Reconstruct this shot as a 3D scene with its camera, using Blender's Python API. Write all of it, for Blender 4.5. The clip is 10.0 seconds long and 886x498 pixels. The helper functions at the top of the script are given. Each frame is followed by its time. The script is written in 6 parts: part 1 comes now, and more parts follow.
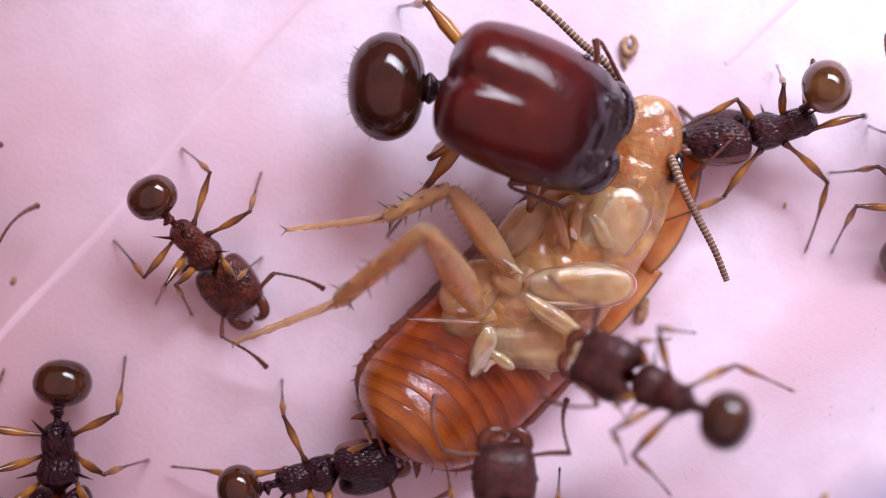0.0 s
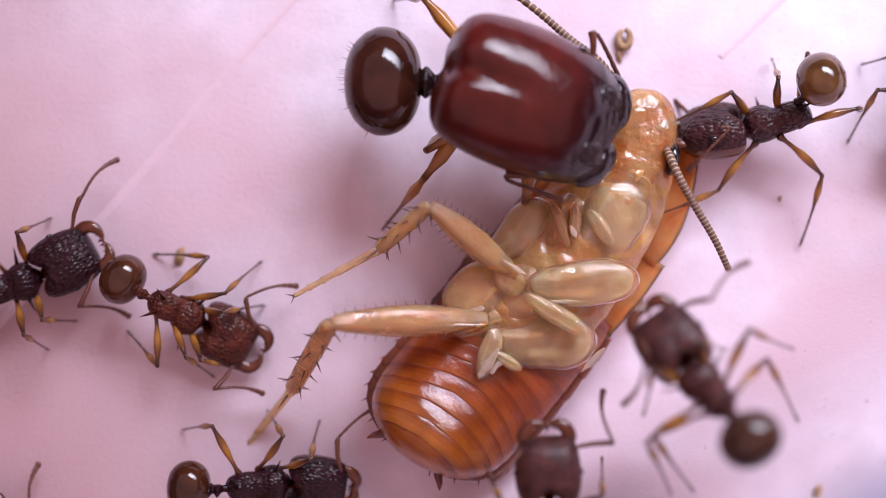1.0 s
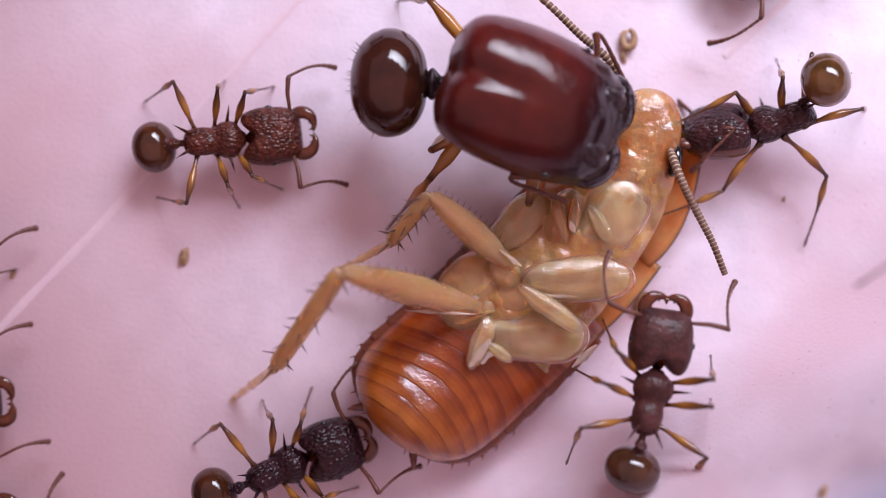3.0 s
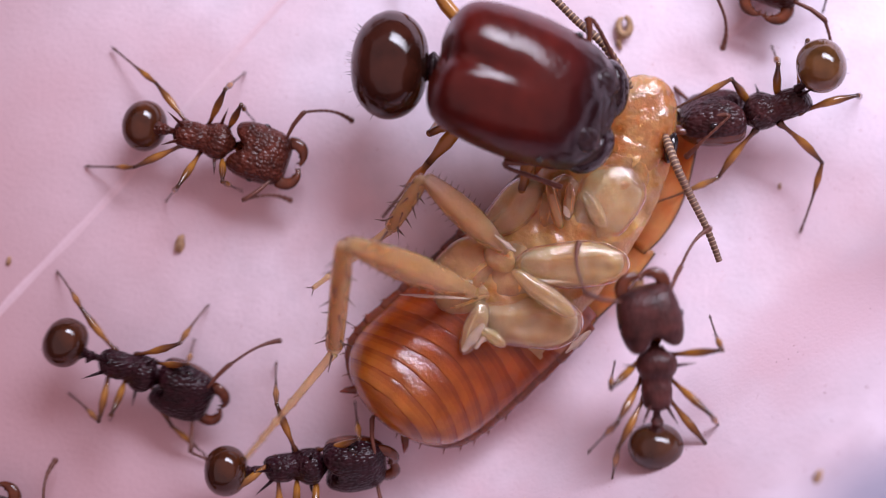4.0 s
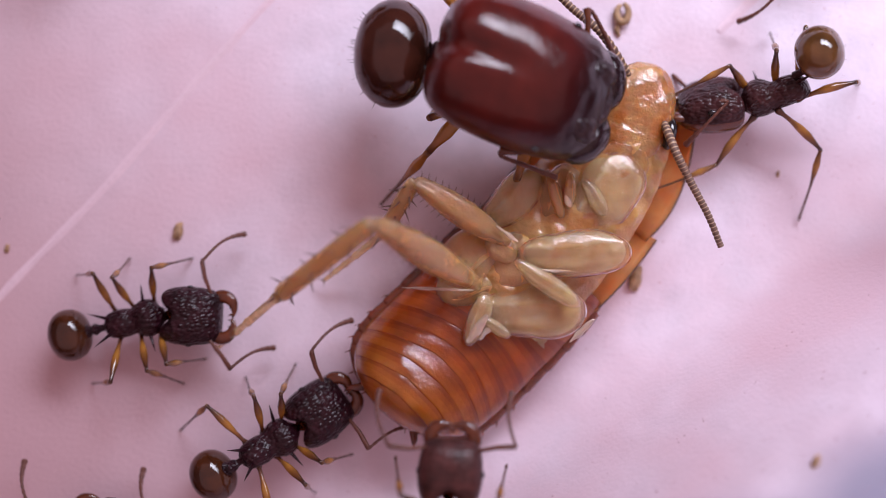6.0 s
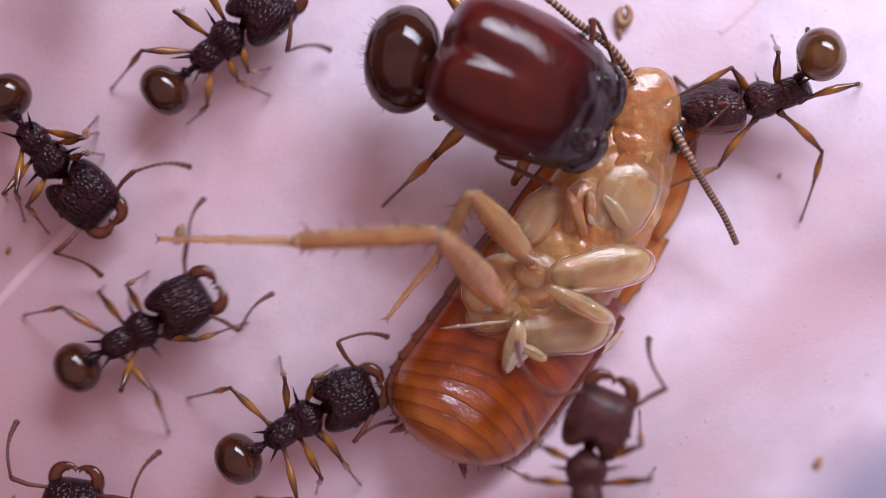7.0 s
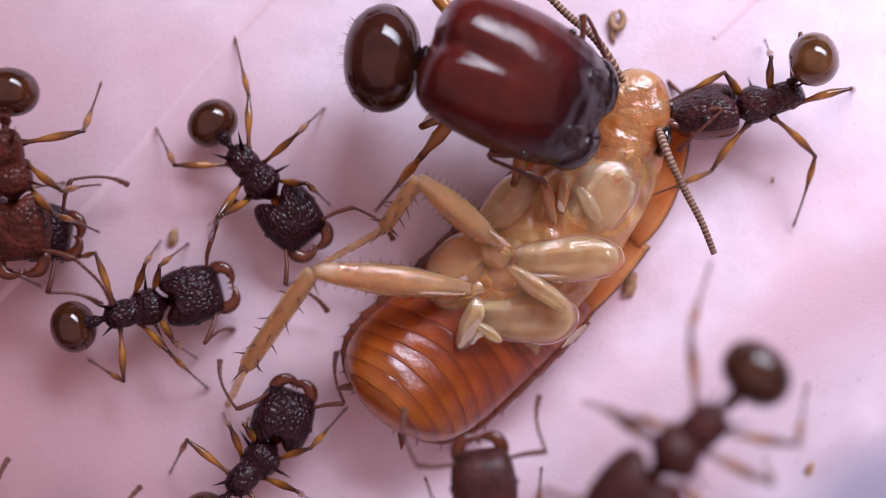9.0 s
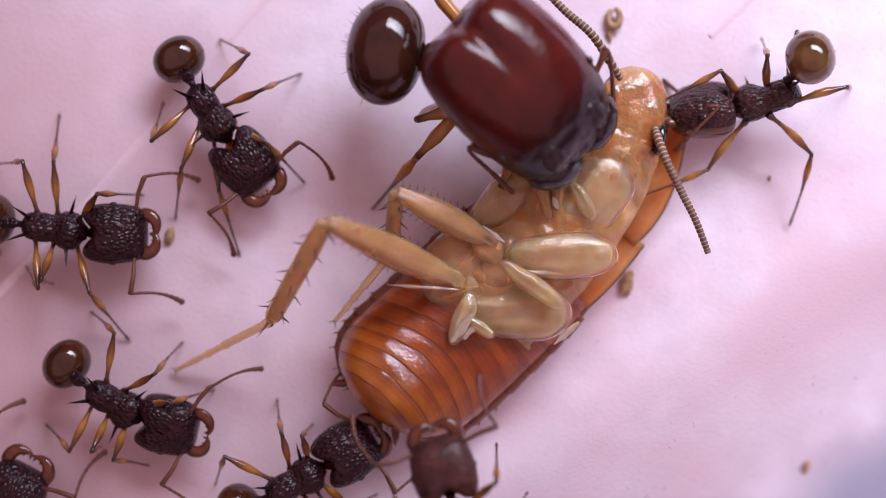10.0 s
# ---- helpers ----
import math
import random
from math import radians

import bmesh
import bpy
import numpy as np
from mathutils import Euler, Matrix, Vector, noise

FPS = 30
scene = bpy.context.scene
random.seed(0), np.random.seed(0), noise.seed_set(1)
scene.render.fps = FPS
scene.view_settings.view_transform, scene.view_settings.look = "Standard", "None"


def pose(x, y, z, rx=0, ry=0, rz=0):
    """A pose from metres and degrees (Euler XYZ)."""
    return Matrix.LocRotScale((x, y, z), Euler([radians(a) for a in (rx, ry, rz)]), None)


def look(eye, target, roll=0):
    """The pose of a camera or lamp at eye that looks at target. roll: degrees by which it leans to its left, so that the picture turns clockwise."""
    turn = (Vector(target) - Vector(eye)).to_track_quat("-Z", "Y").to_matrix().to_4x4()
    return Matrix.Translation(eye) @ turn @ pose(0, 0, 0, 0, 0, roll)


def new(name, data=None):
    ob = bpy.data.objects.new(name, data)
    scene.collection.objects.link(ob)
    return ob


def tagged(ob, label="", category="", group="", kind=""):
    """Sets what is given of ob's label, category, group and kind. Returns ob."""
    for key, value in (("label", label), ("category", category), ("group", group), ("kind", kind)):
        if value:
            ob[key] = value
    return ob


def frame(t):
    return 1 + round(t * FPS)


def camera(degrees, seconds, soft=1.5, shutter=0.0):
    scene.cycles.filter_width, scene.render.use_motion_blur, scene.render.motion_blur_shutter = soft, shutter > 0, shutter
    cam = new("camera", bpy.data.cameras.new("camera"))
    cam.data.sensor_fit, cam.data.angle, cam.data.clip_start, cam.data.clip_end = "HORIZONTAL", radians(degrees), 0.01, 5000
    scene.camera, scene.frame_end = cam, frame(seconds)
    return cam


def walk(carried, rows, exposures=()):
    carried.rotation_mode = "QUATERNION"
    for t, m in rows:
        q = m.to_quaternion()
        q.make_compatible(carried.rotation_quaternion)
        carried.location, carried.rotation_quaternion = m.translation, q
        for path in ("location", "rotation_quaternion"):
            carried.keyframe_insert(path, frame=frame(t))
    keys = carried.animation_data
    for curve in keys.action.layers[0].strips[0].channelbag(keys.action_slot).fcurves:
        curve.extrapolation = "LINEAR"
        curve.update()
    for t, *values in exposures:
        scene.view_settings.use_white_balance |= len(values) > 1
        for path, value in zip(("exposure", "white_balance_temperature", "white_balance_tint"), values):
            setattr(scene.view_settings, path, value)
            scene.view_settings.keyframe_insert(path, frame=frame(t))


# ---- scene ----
import itertools

MM = 0.001          # the plan is in millimetres
EYE = 19.386        # height of the camera over the floor
cam = camera(40.0, 10.0, soft=0.5, shutter=0.4)
cam.data.dof.use_dof = True
cam.data.dof.focus_distance = 18.2 * MM
cam.data.dof.aperture_fstop = 52.0


def at(x, y, z, rx=0, ry=0, rz=0):
    return pose(x * MM, y * MM, z * MM, rx, ry, rz)


CAMERA_ROWS = [
        (0, -0.153, 0.513), (0.5, -0.126, 0.45), (1, -0.072, 0.405), (1.5, -0.126, 0.378), (2, -0.117, 0.405),
        (2.5, -0.18, 0.414), (2.7, -0.162, 0.414), (3.8, -0.099, 0.333), (4, -0.072, 0.207), (4.5, -0.018, -0.081),
        (5, 0.018, 0.027), (5.5, 0.0, 0.0), (5.7, -0.018, 0.0), (6.8, -0.081, 0.036), (7, -0.072, 0.036),
        (7.5, -0.054, 0.081), (8, -0.018, 0.072), (8.5, 0.018, 0.072), (9, 0.036, 0.108), (9.5, 0.135, 0.036),
        (10, 0.09, 0.081),
    ]
walk(cam, [(t, at(x, y, EYE)) for t, x, y in CAMERA_ROWS],
     exposures=((0.0, 0.22), (0.7, 0.20), (1.5, 0.06), (3.8, 0.04), (5.5, -0.05), (7.0, -0.13), (8.5, -0.08), (9.0, -0.02), (10.0, -0.02)))

# ---------------------------------------------------------------- light
world = bpy.data.worlds.new("room")
scene.world = world
world.use_nodes = True
back = world.node_tree.nodes["Background"]
back.inputs["Color"].default_value = (1.0, 0.585, 0.64, 1)
back.inputs["Strength"].default_value = 0.55


def window_light(name, eye, target, wide, high, power, color):
    lamp = bpy.data.lights.new(name, "AREA")
    lamp.shape, lamp.size, lamp.size_y = "RECTANGLE", wide, high
    lamp.energy, lamp.color, lamp.spread = power, color, radians(80)
    ob = new(name, lamp)
    ob.matrix_world = look(eye, target)
    return ob


window_light("lamp_light", (0.021, 0.031, 0.030), (0.0140, 0.0130, 0), 0.042, 0.015, 0.0094, (0.875, 0.885, 1.075))


# ---------------------------------------------------------------- materials
def material(name, color, rough=0.4, vary=0.15, size=0.3, bump=0.0, bump_size=0.08, kind="noise",
             coat=0.0, sss=0.0, sss_color=None, trans=0.0, stripes=None, spec=0.5, ior=1.5, stain=None, stain_size=1.0, side_tints=(), grain=1.0, wet=1.55):
    """size, bump_size: millimetres. grain below 1 draws the colour out along x."""
    m = bpy.data.materials.new(name)
    m.use_nodes = True
    n, link = m.node_tree.nodes, m.node_tree.links.new
    b = n["Principled BSDF"]
    b.inputs["Roughness"].default_value = rough
    b.inputs["Specular IOR Level"].default_value = spec
    b.inputs["IOR"].default_value = ior
    b.inputs["Coat Weight"].default_value = coat
    b.inputs["Coat Roughness"].default_value = 0.05
    b.inputs["Coat IOR"].default_value = wet
    b.inputs["Transmission Weight"].default_value = trans
    if sss:
        b.inputs["Subsurface Weight"].default_value = sss
        b.inputs["Subsurface Radius"].default_value = sss_color or (1.0, 0.5, 0.2)
        b.inputs["Subsurface Scale"].default_value = 0.35 * MM
    tc = n.new("ShaderNodeTexCoord")
    noise_a = n.new("ShaderNodeTexNoise")
    noise_a.inputs["Scale"].default_value = 1 / (size * MM)
    noise_a.inputs["Detail"].default_value = 5
    drawn = n.new("ShaderNodeMapping")
    drawn.inputs["Scale"].default_value = (grain, 1.0, 1.0)
    link(tc.outputs["Object"], drawn.inputs["Vector"])
    link(drawn.outputs["Vector"], noise_a.inputs["Vector"])
    ramp = n.new("ShaderNodeValToRGB")
    lo = [max(0, c * (1 - vary)) for c in color]
    hi = [min(1, c * (1 + vary)) for c in color]
    ramp.color_ramp.elements[0].position, ramp.color_ramp.elements[1].position = 0.3, 0.7
    ramp.color_ramp.elements[0].color, ramp.color_ramp.elements[1].color = (*lo, 1), (*hi, 1)
    link(noise_a.outputs["Fac"], ramp.inputs["Fac"])
    out = ramp.outputs["Color"]
    if stain:
        noise_s = n.new("ShaderNodeTexNoise")
        noise_s.inputs["Scale"].default_value = 1 / (stain_size * MM)
        noise_s.inputs["Detail"].default_value = 3
        link(tc.outputs["Object"], noise_s.inputs["Vector"])
        rs = n.new("ShaderNodeValToRGB")
        rs.color_ramp.elements[0].position, rs.color_ramp.elements[1].position = 0.45, 0.7
        link(noise_s.outputs["Fac"], rs.inputs["Fac"])
        mix = n.new("ShaderNodeMix")
        mix.data_type = "RGBA"
        link(rs.outputs["Color"], mix.inputs["Factor"])
        link(out, mix.inputs["A"])
        mix.inputs["B"].default_value = (*stain, 1)
        out = mix.outputs["Result"]
    for tint, begin, end, across, along in side_tints:
        # a second tint that takes over in one direction, with a ragged front
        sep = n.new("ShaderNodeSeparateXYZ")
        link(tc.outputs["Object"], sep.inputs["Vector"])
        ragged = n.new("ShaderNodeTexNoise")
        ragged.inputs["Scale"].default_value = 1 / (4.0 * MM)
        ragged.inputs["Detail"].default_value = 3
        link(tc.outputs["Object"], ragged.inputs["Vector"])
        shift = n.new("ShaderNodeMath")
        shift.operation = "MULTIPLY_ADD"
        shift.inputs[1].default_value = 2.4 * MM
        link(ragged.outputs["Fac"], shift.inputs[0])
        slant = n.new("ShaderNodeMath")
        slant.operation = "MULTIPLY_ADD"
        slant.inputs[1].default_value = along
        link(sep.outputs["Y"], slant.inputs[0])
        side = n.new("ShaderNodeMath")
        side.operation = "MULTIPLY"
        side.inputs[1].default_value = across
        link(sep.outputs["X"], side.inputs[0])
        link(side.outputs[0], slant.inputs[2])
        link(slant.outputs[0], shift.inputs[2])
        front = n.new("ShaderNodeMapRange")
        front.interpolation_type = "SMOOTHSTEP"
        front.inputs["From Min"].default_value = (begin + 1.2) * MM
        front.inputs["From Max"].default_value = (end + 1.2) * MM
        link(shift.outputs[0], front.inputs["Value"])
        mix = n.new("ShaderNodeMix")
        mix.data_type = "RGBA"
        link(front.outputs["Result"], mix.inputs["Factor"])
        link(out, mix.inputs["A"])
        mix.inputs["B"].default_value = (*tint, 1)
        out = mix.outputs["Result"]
    if stripes:
        # colour along the part's own length: (fraction of a millimetre, colour) stops
        length, stops = stripes
        sep = n.new("ShaderNodeSeparateXYZ")
        link(tc.outputs["Object"], sep.inputs["Vector"])
        div = n.new("ShaderNodeMath")
        div.operation = "MULTIPLY"
        div.inputs[1].default_value = 1 / (length * MM)
        link(sep.outputs["X"], div.inputs[0])
        wob = n.new("ShaderNodeMath")
        wob.operation = "MULTIPLY_ADD"
        wob.inputs[1].default_value = 0.12
        link(noise_a.outputs["Fac"], wob.inputs[0])
        link(div.outputs[0], wob.inputs[2])
        rr = n.new("ShaderNodeValToRGB")
        els = rr.color_ramp.elements
        els[0].position, els[0].color = stops[0][0], (*stops[0][1], 1)
        els[1].position, els[1].color = stops[-1][0], (*stops[-1][1], 1)
        for p, c in stops[1:-1]:
            e = els.new(p)
            e.color = (*c, 1)
        link(wob.outputs[0], rr.inputs["Fac"])
        mix = n.new("ShaderNodeMix")
        mix.data_type, mix.blend_type = "RGBA", "MULTIPLY"
        mix.inputs["Factor"].default_value = 1.0
        link(rr.outputs["Color"], mix.inputs["A"])
        link(out, mix.inputs["B"])
        out = mix.outputs["Result"]
    link(out, b.inputs["Base Color"])
    if bump:
        if kind == "pits":
            tex = n.new("ShaderNodeTexVoronoi")
            tex.feature = "SMOOTH_F1"
            tex.inputs["Scale"].default_value = 1 / (bump_size * MM)
            tex.inputs["Smoothness"].default_value = 0.35
            flip = n.new("ShaderNodeMath")
            flip.operation = "SUBTRACT"
            flip.inputs[0].default_value = 1.0
            link(tex.outputs["Distance"], flip.inputs[1])
            src = flip.outputs[0]
        elif kind == "ridges":
            tex = n.new("ShaderNodeTexWave")
            tex.wave_type, tex.bands_direction = "BANDS", "Y"
            tex.inputs["Scale"].default_value = 1 / (bump_size * MM) / 3.2
            tex.inputs["Distortion"].default_value = 2.5
            tex.inputs["Detail"].default_value = 2
            tex.inputs["Detail Scale"].default_value = 1.5
            src = tex.outputs["Fac"]
        else:
            tex = n.new("ShaderNodeTexNoise")
            tex.inputs["Scale"].default_value = 1 / (bump_size * MM)
            tex.inputs["Detail"].default_value = 4
            src = tex.outputs["Fac"]
        if kind == "pits":
            stretch = n.new("ShaderNodeMapping")
            stretch.inputs["Scale"].default_value = (0.7, 1.0, 1.0)
            link(tc.outputs["Object"], stretch.inputs["Vector"])
            link(stretch.outputs["Vector"], tex.inputs["Vector"])
        else:
            link(tc.outputs["Object"], tex.inputs["Vector"])
        bp = n.new("ShaderNodeBump")
        bp.inputs["Strength"].default_value = min(1.0, bump)
        bp.inputs["Distance"].default_value = bump_size * MM * 0.55
        link(src, bp.inputs["Height"])
        link(bp.outputs["Normal"], b.inputs["Normal"])
        link(bp.outputs["Normal"], b.inputs["Coat Normal"])
    return m


WHITE = (1, 1, 1)
# first tint: pinker left side with light falloff painted in; second: grey-lavender curled corner
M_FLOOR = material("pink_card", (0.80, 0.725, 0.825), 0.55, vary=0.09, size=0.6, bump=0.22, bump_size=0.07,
                   stain=(0.74, 0.54, 0.61), stain_size=4.0, spec=0.3, side_tints=(((0.60, 0.41, 0.45), -0.6, -9.0, 1.0, 0.5), ((0.36, 0.36, 0.48), 4.9, 5.7, 0.536, -0.844)))
M_CREASE = material("crease_card", (0.78, 0.62, 0.69), 0.5, vary=0.03, size=0.6, bump=0.2, bump_size=0.1, spec=0.3)
M_TABLE = material("lavender_table", (0.72, 0.70, 0.88), 0.5, vary=0.1, size=4.0)
M_BAFFLE = material("pale_baffle", (0.34, 0.27, 0.28), 0.8, vary=0.2, size=60.0)
M_CRUMB = material("crumb", (0.38, 0.24, 0.13), 0.6, vary=0.4, size=0.08, bump=0.5, bump_size=0.05)
M_SPECK = material("speck", (0.56, 0.37, 0.42), 0.8, vary=0.3, size=0.1)

PALETTES = {}
for key, shell, glow, pit in (("black", (0.021, 0.0037, 0.0075), (0.052, 0.015, 0.005), 1.0),
                         ("red", (0.085, 0.020, 0.012), (0.066, 0.020, 0.007), 1.0),
                         ("brown", (0.070, 0.023, 0.021), (0.060, 0.022, 0.010), 0.35),
                         ("plum", (0.040, 0.011, 0.012), (0.120, 0.052, 0.016), 1.0)):
    PALETTES[key] = {
        "shell": material(key + "_pitted_shell", shell, 0.42 - 0.10 * pit, vary=0.5, size=0.2, bump=pit, bump_size=0.058,
                          kind="pits", spec=0.34),
        "gaster": material(key + "_gaster", glow, 0.10, vary=0.5, size=0.45, bump=0.06, bump_size=0.04, coat=0.4),
        "jaw": material(key + "_jaw", (0.10, 0.024, 0.008), 0.18, vary=0.4, size=0.2, coat=0.4),
        "antenna": material(key + "_antenna", (0.12, 0.040, 0.025), 0.40, vary=0.3, size=0.1, bump=0.4, bump_size=0.03),
        "leg": material(key + "_leg", WHITE, 0.20, vary=0.35, size=0.16, coat=0.4, stripes=(0.9, (
            (0.0, (0.06, 0.020, 0.012)), (0.32, (0.16, 0.055, 0.02)), (0.55, (0.45, 0.20, 0.035)),
            (0.82, (0.20, 0.075, 0.02)), (1.0, (0.06, 0.022, 0.012))))),
        "shin": material(key + "_shin", WHITE, 0.22, vary=0.35, size=0.16, coat=0.4, stripes=(1.2, (
            (0.0, (0.06, 0.022, 0.012)), (0.15, (0.24, 0.10, 0.03)), (0.32, (0.40, 0.18, 0.035)),
            (0.48, (0.10, 0.04, 0.02)), (1.0, (0.12, 0.055, 0.03))))),
    }
M_BIGHEAD = material("soldier_head_shell", WHITE, 0.34, vary=0.45, size=0.4, bump=0.16, bump_size=0.10,
                     coat=0.65, spec=0.10, stripes=(1.4, ((0.0, (0.101, 0.0096, 0.00595)), (0.28, (0.0748, 0.0072, 0.00595)),
                                               (0.58, (0.022, 0.0048, 0.00595)), (1.0, (0.0132, 0.004, 0.0051)))))
M_BIGJAW = material("soldier_jaw", (0.016, 0.006, 0.008), 0.14, vary=0.4, size=0.2, bump=0.25, bump_size=0.12, coat=0.4)
M_BIGDARK = material("soldier_dark_shell", (0.022, 0.010, 0.012), 0.28, vary=0.4, size=0.2, bump=0.6, bump_size=0.09,
                     kind="pits")
M_BIGGASTER = material("soldier_gaster", (0.042, 0.012, 0.007), 0.09, vary=0.6, size=0.6, bump=0.04, bump_size=0.05,
                       coat=0.25, spec=0.4)
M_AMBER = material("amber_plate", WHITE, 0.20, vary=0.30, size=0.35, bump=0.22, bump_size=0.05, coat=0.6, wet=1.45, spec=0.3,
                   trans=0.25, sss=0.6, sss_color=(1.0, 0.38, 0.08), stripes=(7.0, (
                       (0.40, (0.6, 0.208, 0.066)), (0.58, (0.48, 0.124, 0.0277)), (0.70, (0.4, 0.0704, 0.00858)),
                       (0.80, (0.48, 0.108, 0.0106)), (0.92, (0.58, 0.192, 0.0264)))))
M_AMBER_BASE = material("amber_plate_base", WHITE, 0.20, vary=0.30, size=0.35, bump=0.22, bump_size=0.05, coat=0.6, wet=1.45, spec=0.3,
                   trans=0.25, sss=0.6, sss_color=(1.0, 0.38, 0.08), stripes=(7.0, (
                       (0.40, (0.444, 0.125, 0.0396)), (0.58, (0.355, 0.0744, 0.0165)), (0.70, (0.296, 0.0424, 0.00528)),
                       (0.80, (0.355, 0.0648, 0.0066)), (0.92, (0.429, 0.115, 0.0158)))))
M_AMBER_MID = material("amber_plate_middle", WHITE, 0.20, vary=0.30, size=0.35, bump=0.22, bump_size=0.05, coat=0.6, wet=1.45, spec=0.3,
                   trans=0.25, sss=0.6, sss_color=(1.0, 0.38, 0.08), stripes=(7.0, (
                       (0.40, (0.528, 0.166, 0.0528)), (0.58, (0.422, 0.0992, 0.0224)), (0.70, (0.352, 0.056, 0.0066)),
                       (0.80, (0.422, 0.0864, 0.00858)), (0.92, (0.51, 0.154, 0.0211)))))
M_AMBER_EDGE = material("amber_plate_edge", (0.26, 0.048, 0.0106), 0.22, vary=0.4, size=0.3, bump=0.12, bump_size=0.1,
                        coat=0.3, sss=0.4, sss_color=(1.0, 0.3, 0.06))
M_AMBER_DARK = material("dark_amber_plate", (0.13, 0.028, 0.010), 0.14, vary=0.4, size=0.4, bump=0.5, bump_size=0.12,
                        coat=0.6, sss=0.35, sss_color=(1.0, 0.3, 0.06))
M_RIM = material("amber_margin", (0.85, 0.40, 0.17), 0.2, vary=0.25, size=0.5, bump=0.15, bump_size=0.2, coat=0.25, trans=0.55,
                 ior=1.25, sss=0.5, sss_color=(1.0, 0.45, 0.15), stain=(0.74, 0.249, 0.0702), stain_size=0.7)
M_PALE = material("pale_skin", (0.85, 0.48, 0.17), 0.16, vary=0.25, size=0.4, bump=0.5, bump_size=0.22, coat=1.0, wet=1.6, trans=0.5,
                  ior=1.25, sss=0.6, sss_color=(1.0, 0.6, 0.3), stain=(0.76, 0.32, 0.09), stain_size=0.5)
M_MEMBRANE = material("clear_membrane", (0.94, 0.80, 0.58), 0.10, vary=0.08, size=0.3, bump=0.35, bump_size=0.08, coat=1.0, wet=1.6,
                      trans=0.90, ior=1.09, sss=0.5, sss_color=(1.0, 0.75, 0.45))
M_MILKY = material("milky_skin", (0.80, 0.70, 0.48), 0.25, vary=0.13, size=0.14, grain=0.25, bump=0.2, bump_size=0.12, coat=0.3, trans=0.55,
                   ior=1.12, sss=0.8, sss_color=(1.0, 0.75, 0.45), stain=(0.68, 0.47, 0.24), stain_size=0.35)
M_LIMB = material("tan_limb", (0.92, 0.65, 0.36), 0.12, vary=0.15, size=0.4, bump=0.30, bump_size=0.07, coat=1.0, wet=1.6, trans=0.80, ior=1.10,
                  sss=0.45, sss_color=(1.0, 0.55, 0.25))
M_GLINT = material("glint_film", (0.90, 0.74, 0.56), 0.12, vary=0.1, size=0.2, bump=0.3, bump_size=0.06, coat=1.0, wet=1.9, trans=0.6,
                  ior=1.2, sss=0.4, sss_color=(1.0, 0.7, 0.4))
M_SINEW = material("tan_flesh", (0.75, 0.475, 0.23), 0.3, vary=0.14, size=0.16, grain=0.25, bump=0.2, bump_size=0.12, trans=0.5, ior=1.12,
                   sss=0.7, sss_color=(1.0, 0.6, 0.3))
M_FACE = material("amber_face", (0.86, 0.54, 0.24), 0.14, vary=0.22, size=0.4, bump=0.5, bump_size=0.30, coat=1.0, wet=1.6, trans=0.75, ior=1.25,
                  stain=(0.78, 0.284, 0.0624), stain_size=0.45, sss=0.4, sss_color=(1.0, 0.5, 0.2))
M_SPINE = material("dark_spine", (0.09, 0.04, 0.03), 0.4, vary=0.3, size=0.1)
M_EYE = material("black_eye", (0.012, 0.010, 0.012), 0.15, vary=0.3, size=0.1, coat=0.5)
M_FEELER = material("banded_feeler", WHITE, 0.4, vary=0.25, size=0.12, stripes=(4.0, (
    (0.0, (0.60, 0.40, 0.22)), (0.35, (0.52, 0.40, 0.30)), (1.0, (0.44, 0.34, 0.27)))))
M_FEELER_DARK = material("feeler_joint", (0.15, 0.085, 0.06), 0.5, vary=0.3, size=0.1)


# ---------------------------------------------------------------- mesh helpers
def finish(name, bm, mat):
    bmesh.ops.recalc_face_normals(bm, faces=bm.faces)
    me = bpy.data.meshes.new(name)
    bmesh.ops.scale(bm, vec=(MM, MM, MM), verts=bm.verts)
    bm.to_mesh(me)
    bm.free()
    for m in (mat if isinstance(mat, (list, tuple)) else [mat]):
        me.materials.append(m)
    me.polygons.foreach_set("use_smooth", [True] * len(me.polygons))
    return me


def part(name, data, parent, m=None, label=""):
    ob = new(name, data)
    ob.parent = parent
    if m is not None:
        ob.matrix_basis = m
    return tagged(ob, label)


def skin(bm, rings, closed=True):
    made = [[bm.verts.new(p) for p in ring] for ring in rings]
    n = len(made[0])
    for a, b in zip(made, made[1:]):
        for i in range(n if closed else n - 1):
            j = (i + 1) % n
            bm.faces.new((a[i], a[j], b[j], b[i]))
    if closed:
        for ring in (made[0], made[-1]):
            mid = bm.verts.new(sum((v.co for v in ring), Vector()) / n)
            for i in range(n):
                bm.faces.new((ring[i], ring[(i + 1) % n], mid))
    return made


def loft(bm, stations, seg=20, power=2.0):
    """Stations along x: (x, y, z, half width, half height)."""
    rings = []
    for x, y, z, w, h in stations:
        ring = []
        for i in range(seg):
            a = 2 * math.pi * i / seg
            c, s = math.cos(a), math.sin(a)
            k = (abs(c) ** power + abs(s) ** power) ** (-1 / power)
            ring.append(Vector((x, y + w * c * k, z + h * s * k)))
        rings.append(ring)
    return skin(bm, rings)


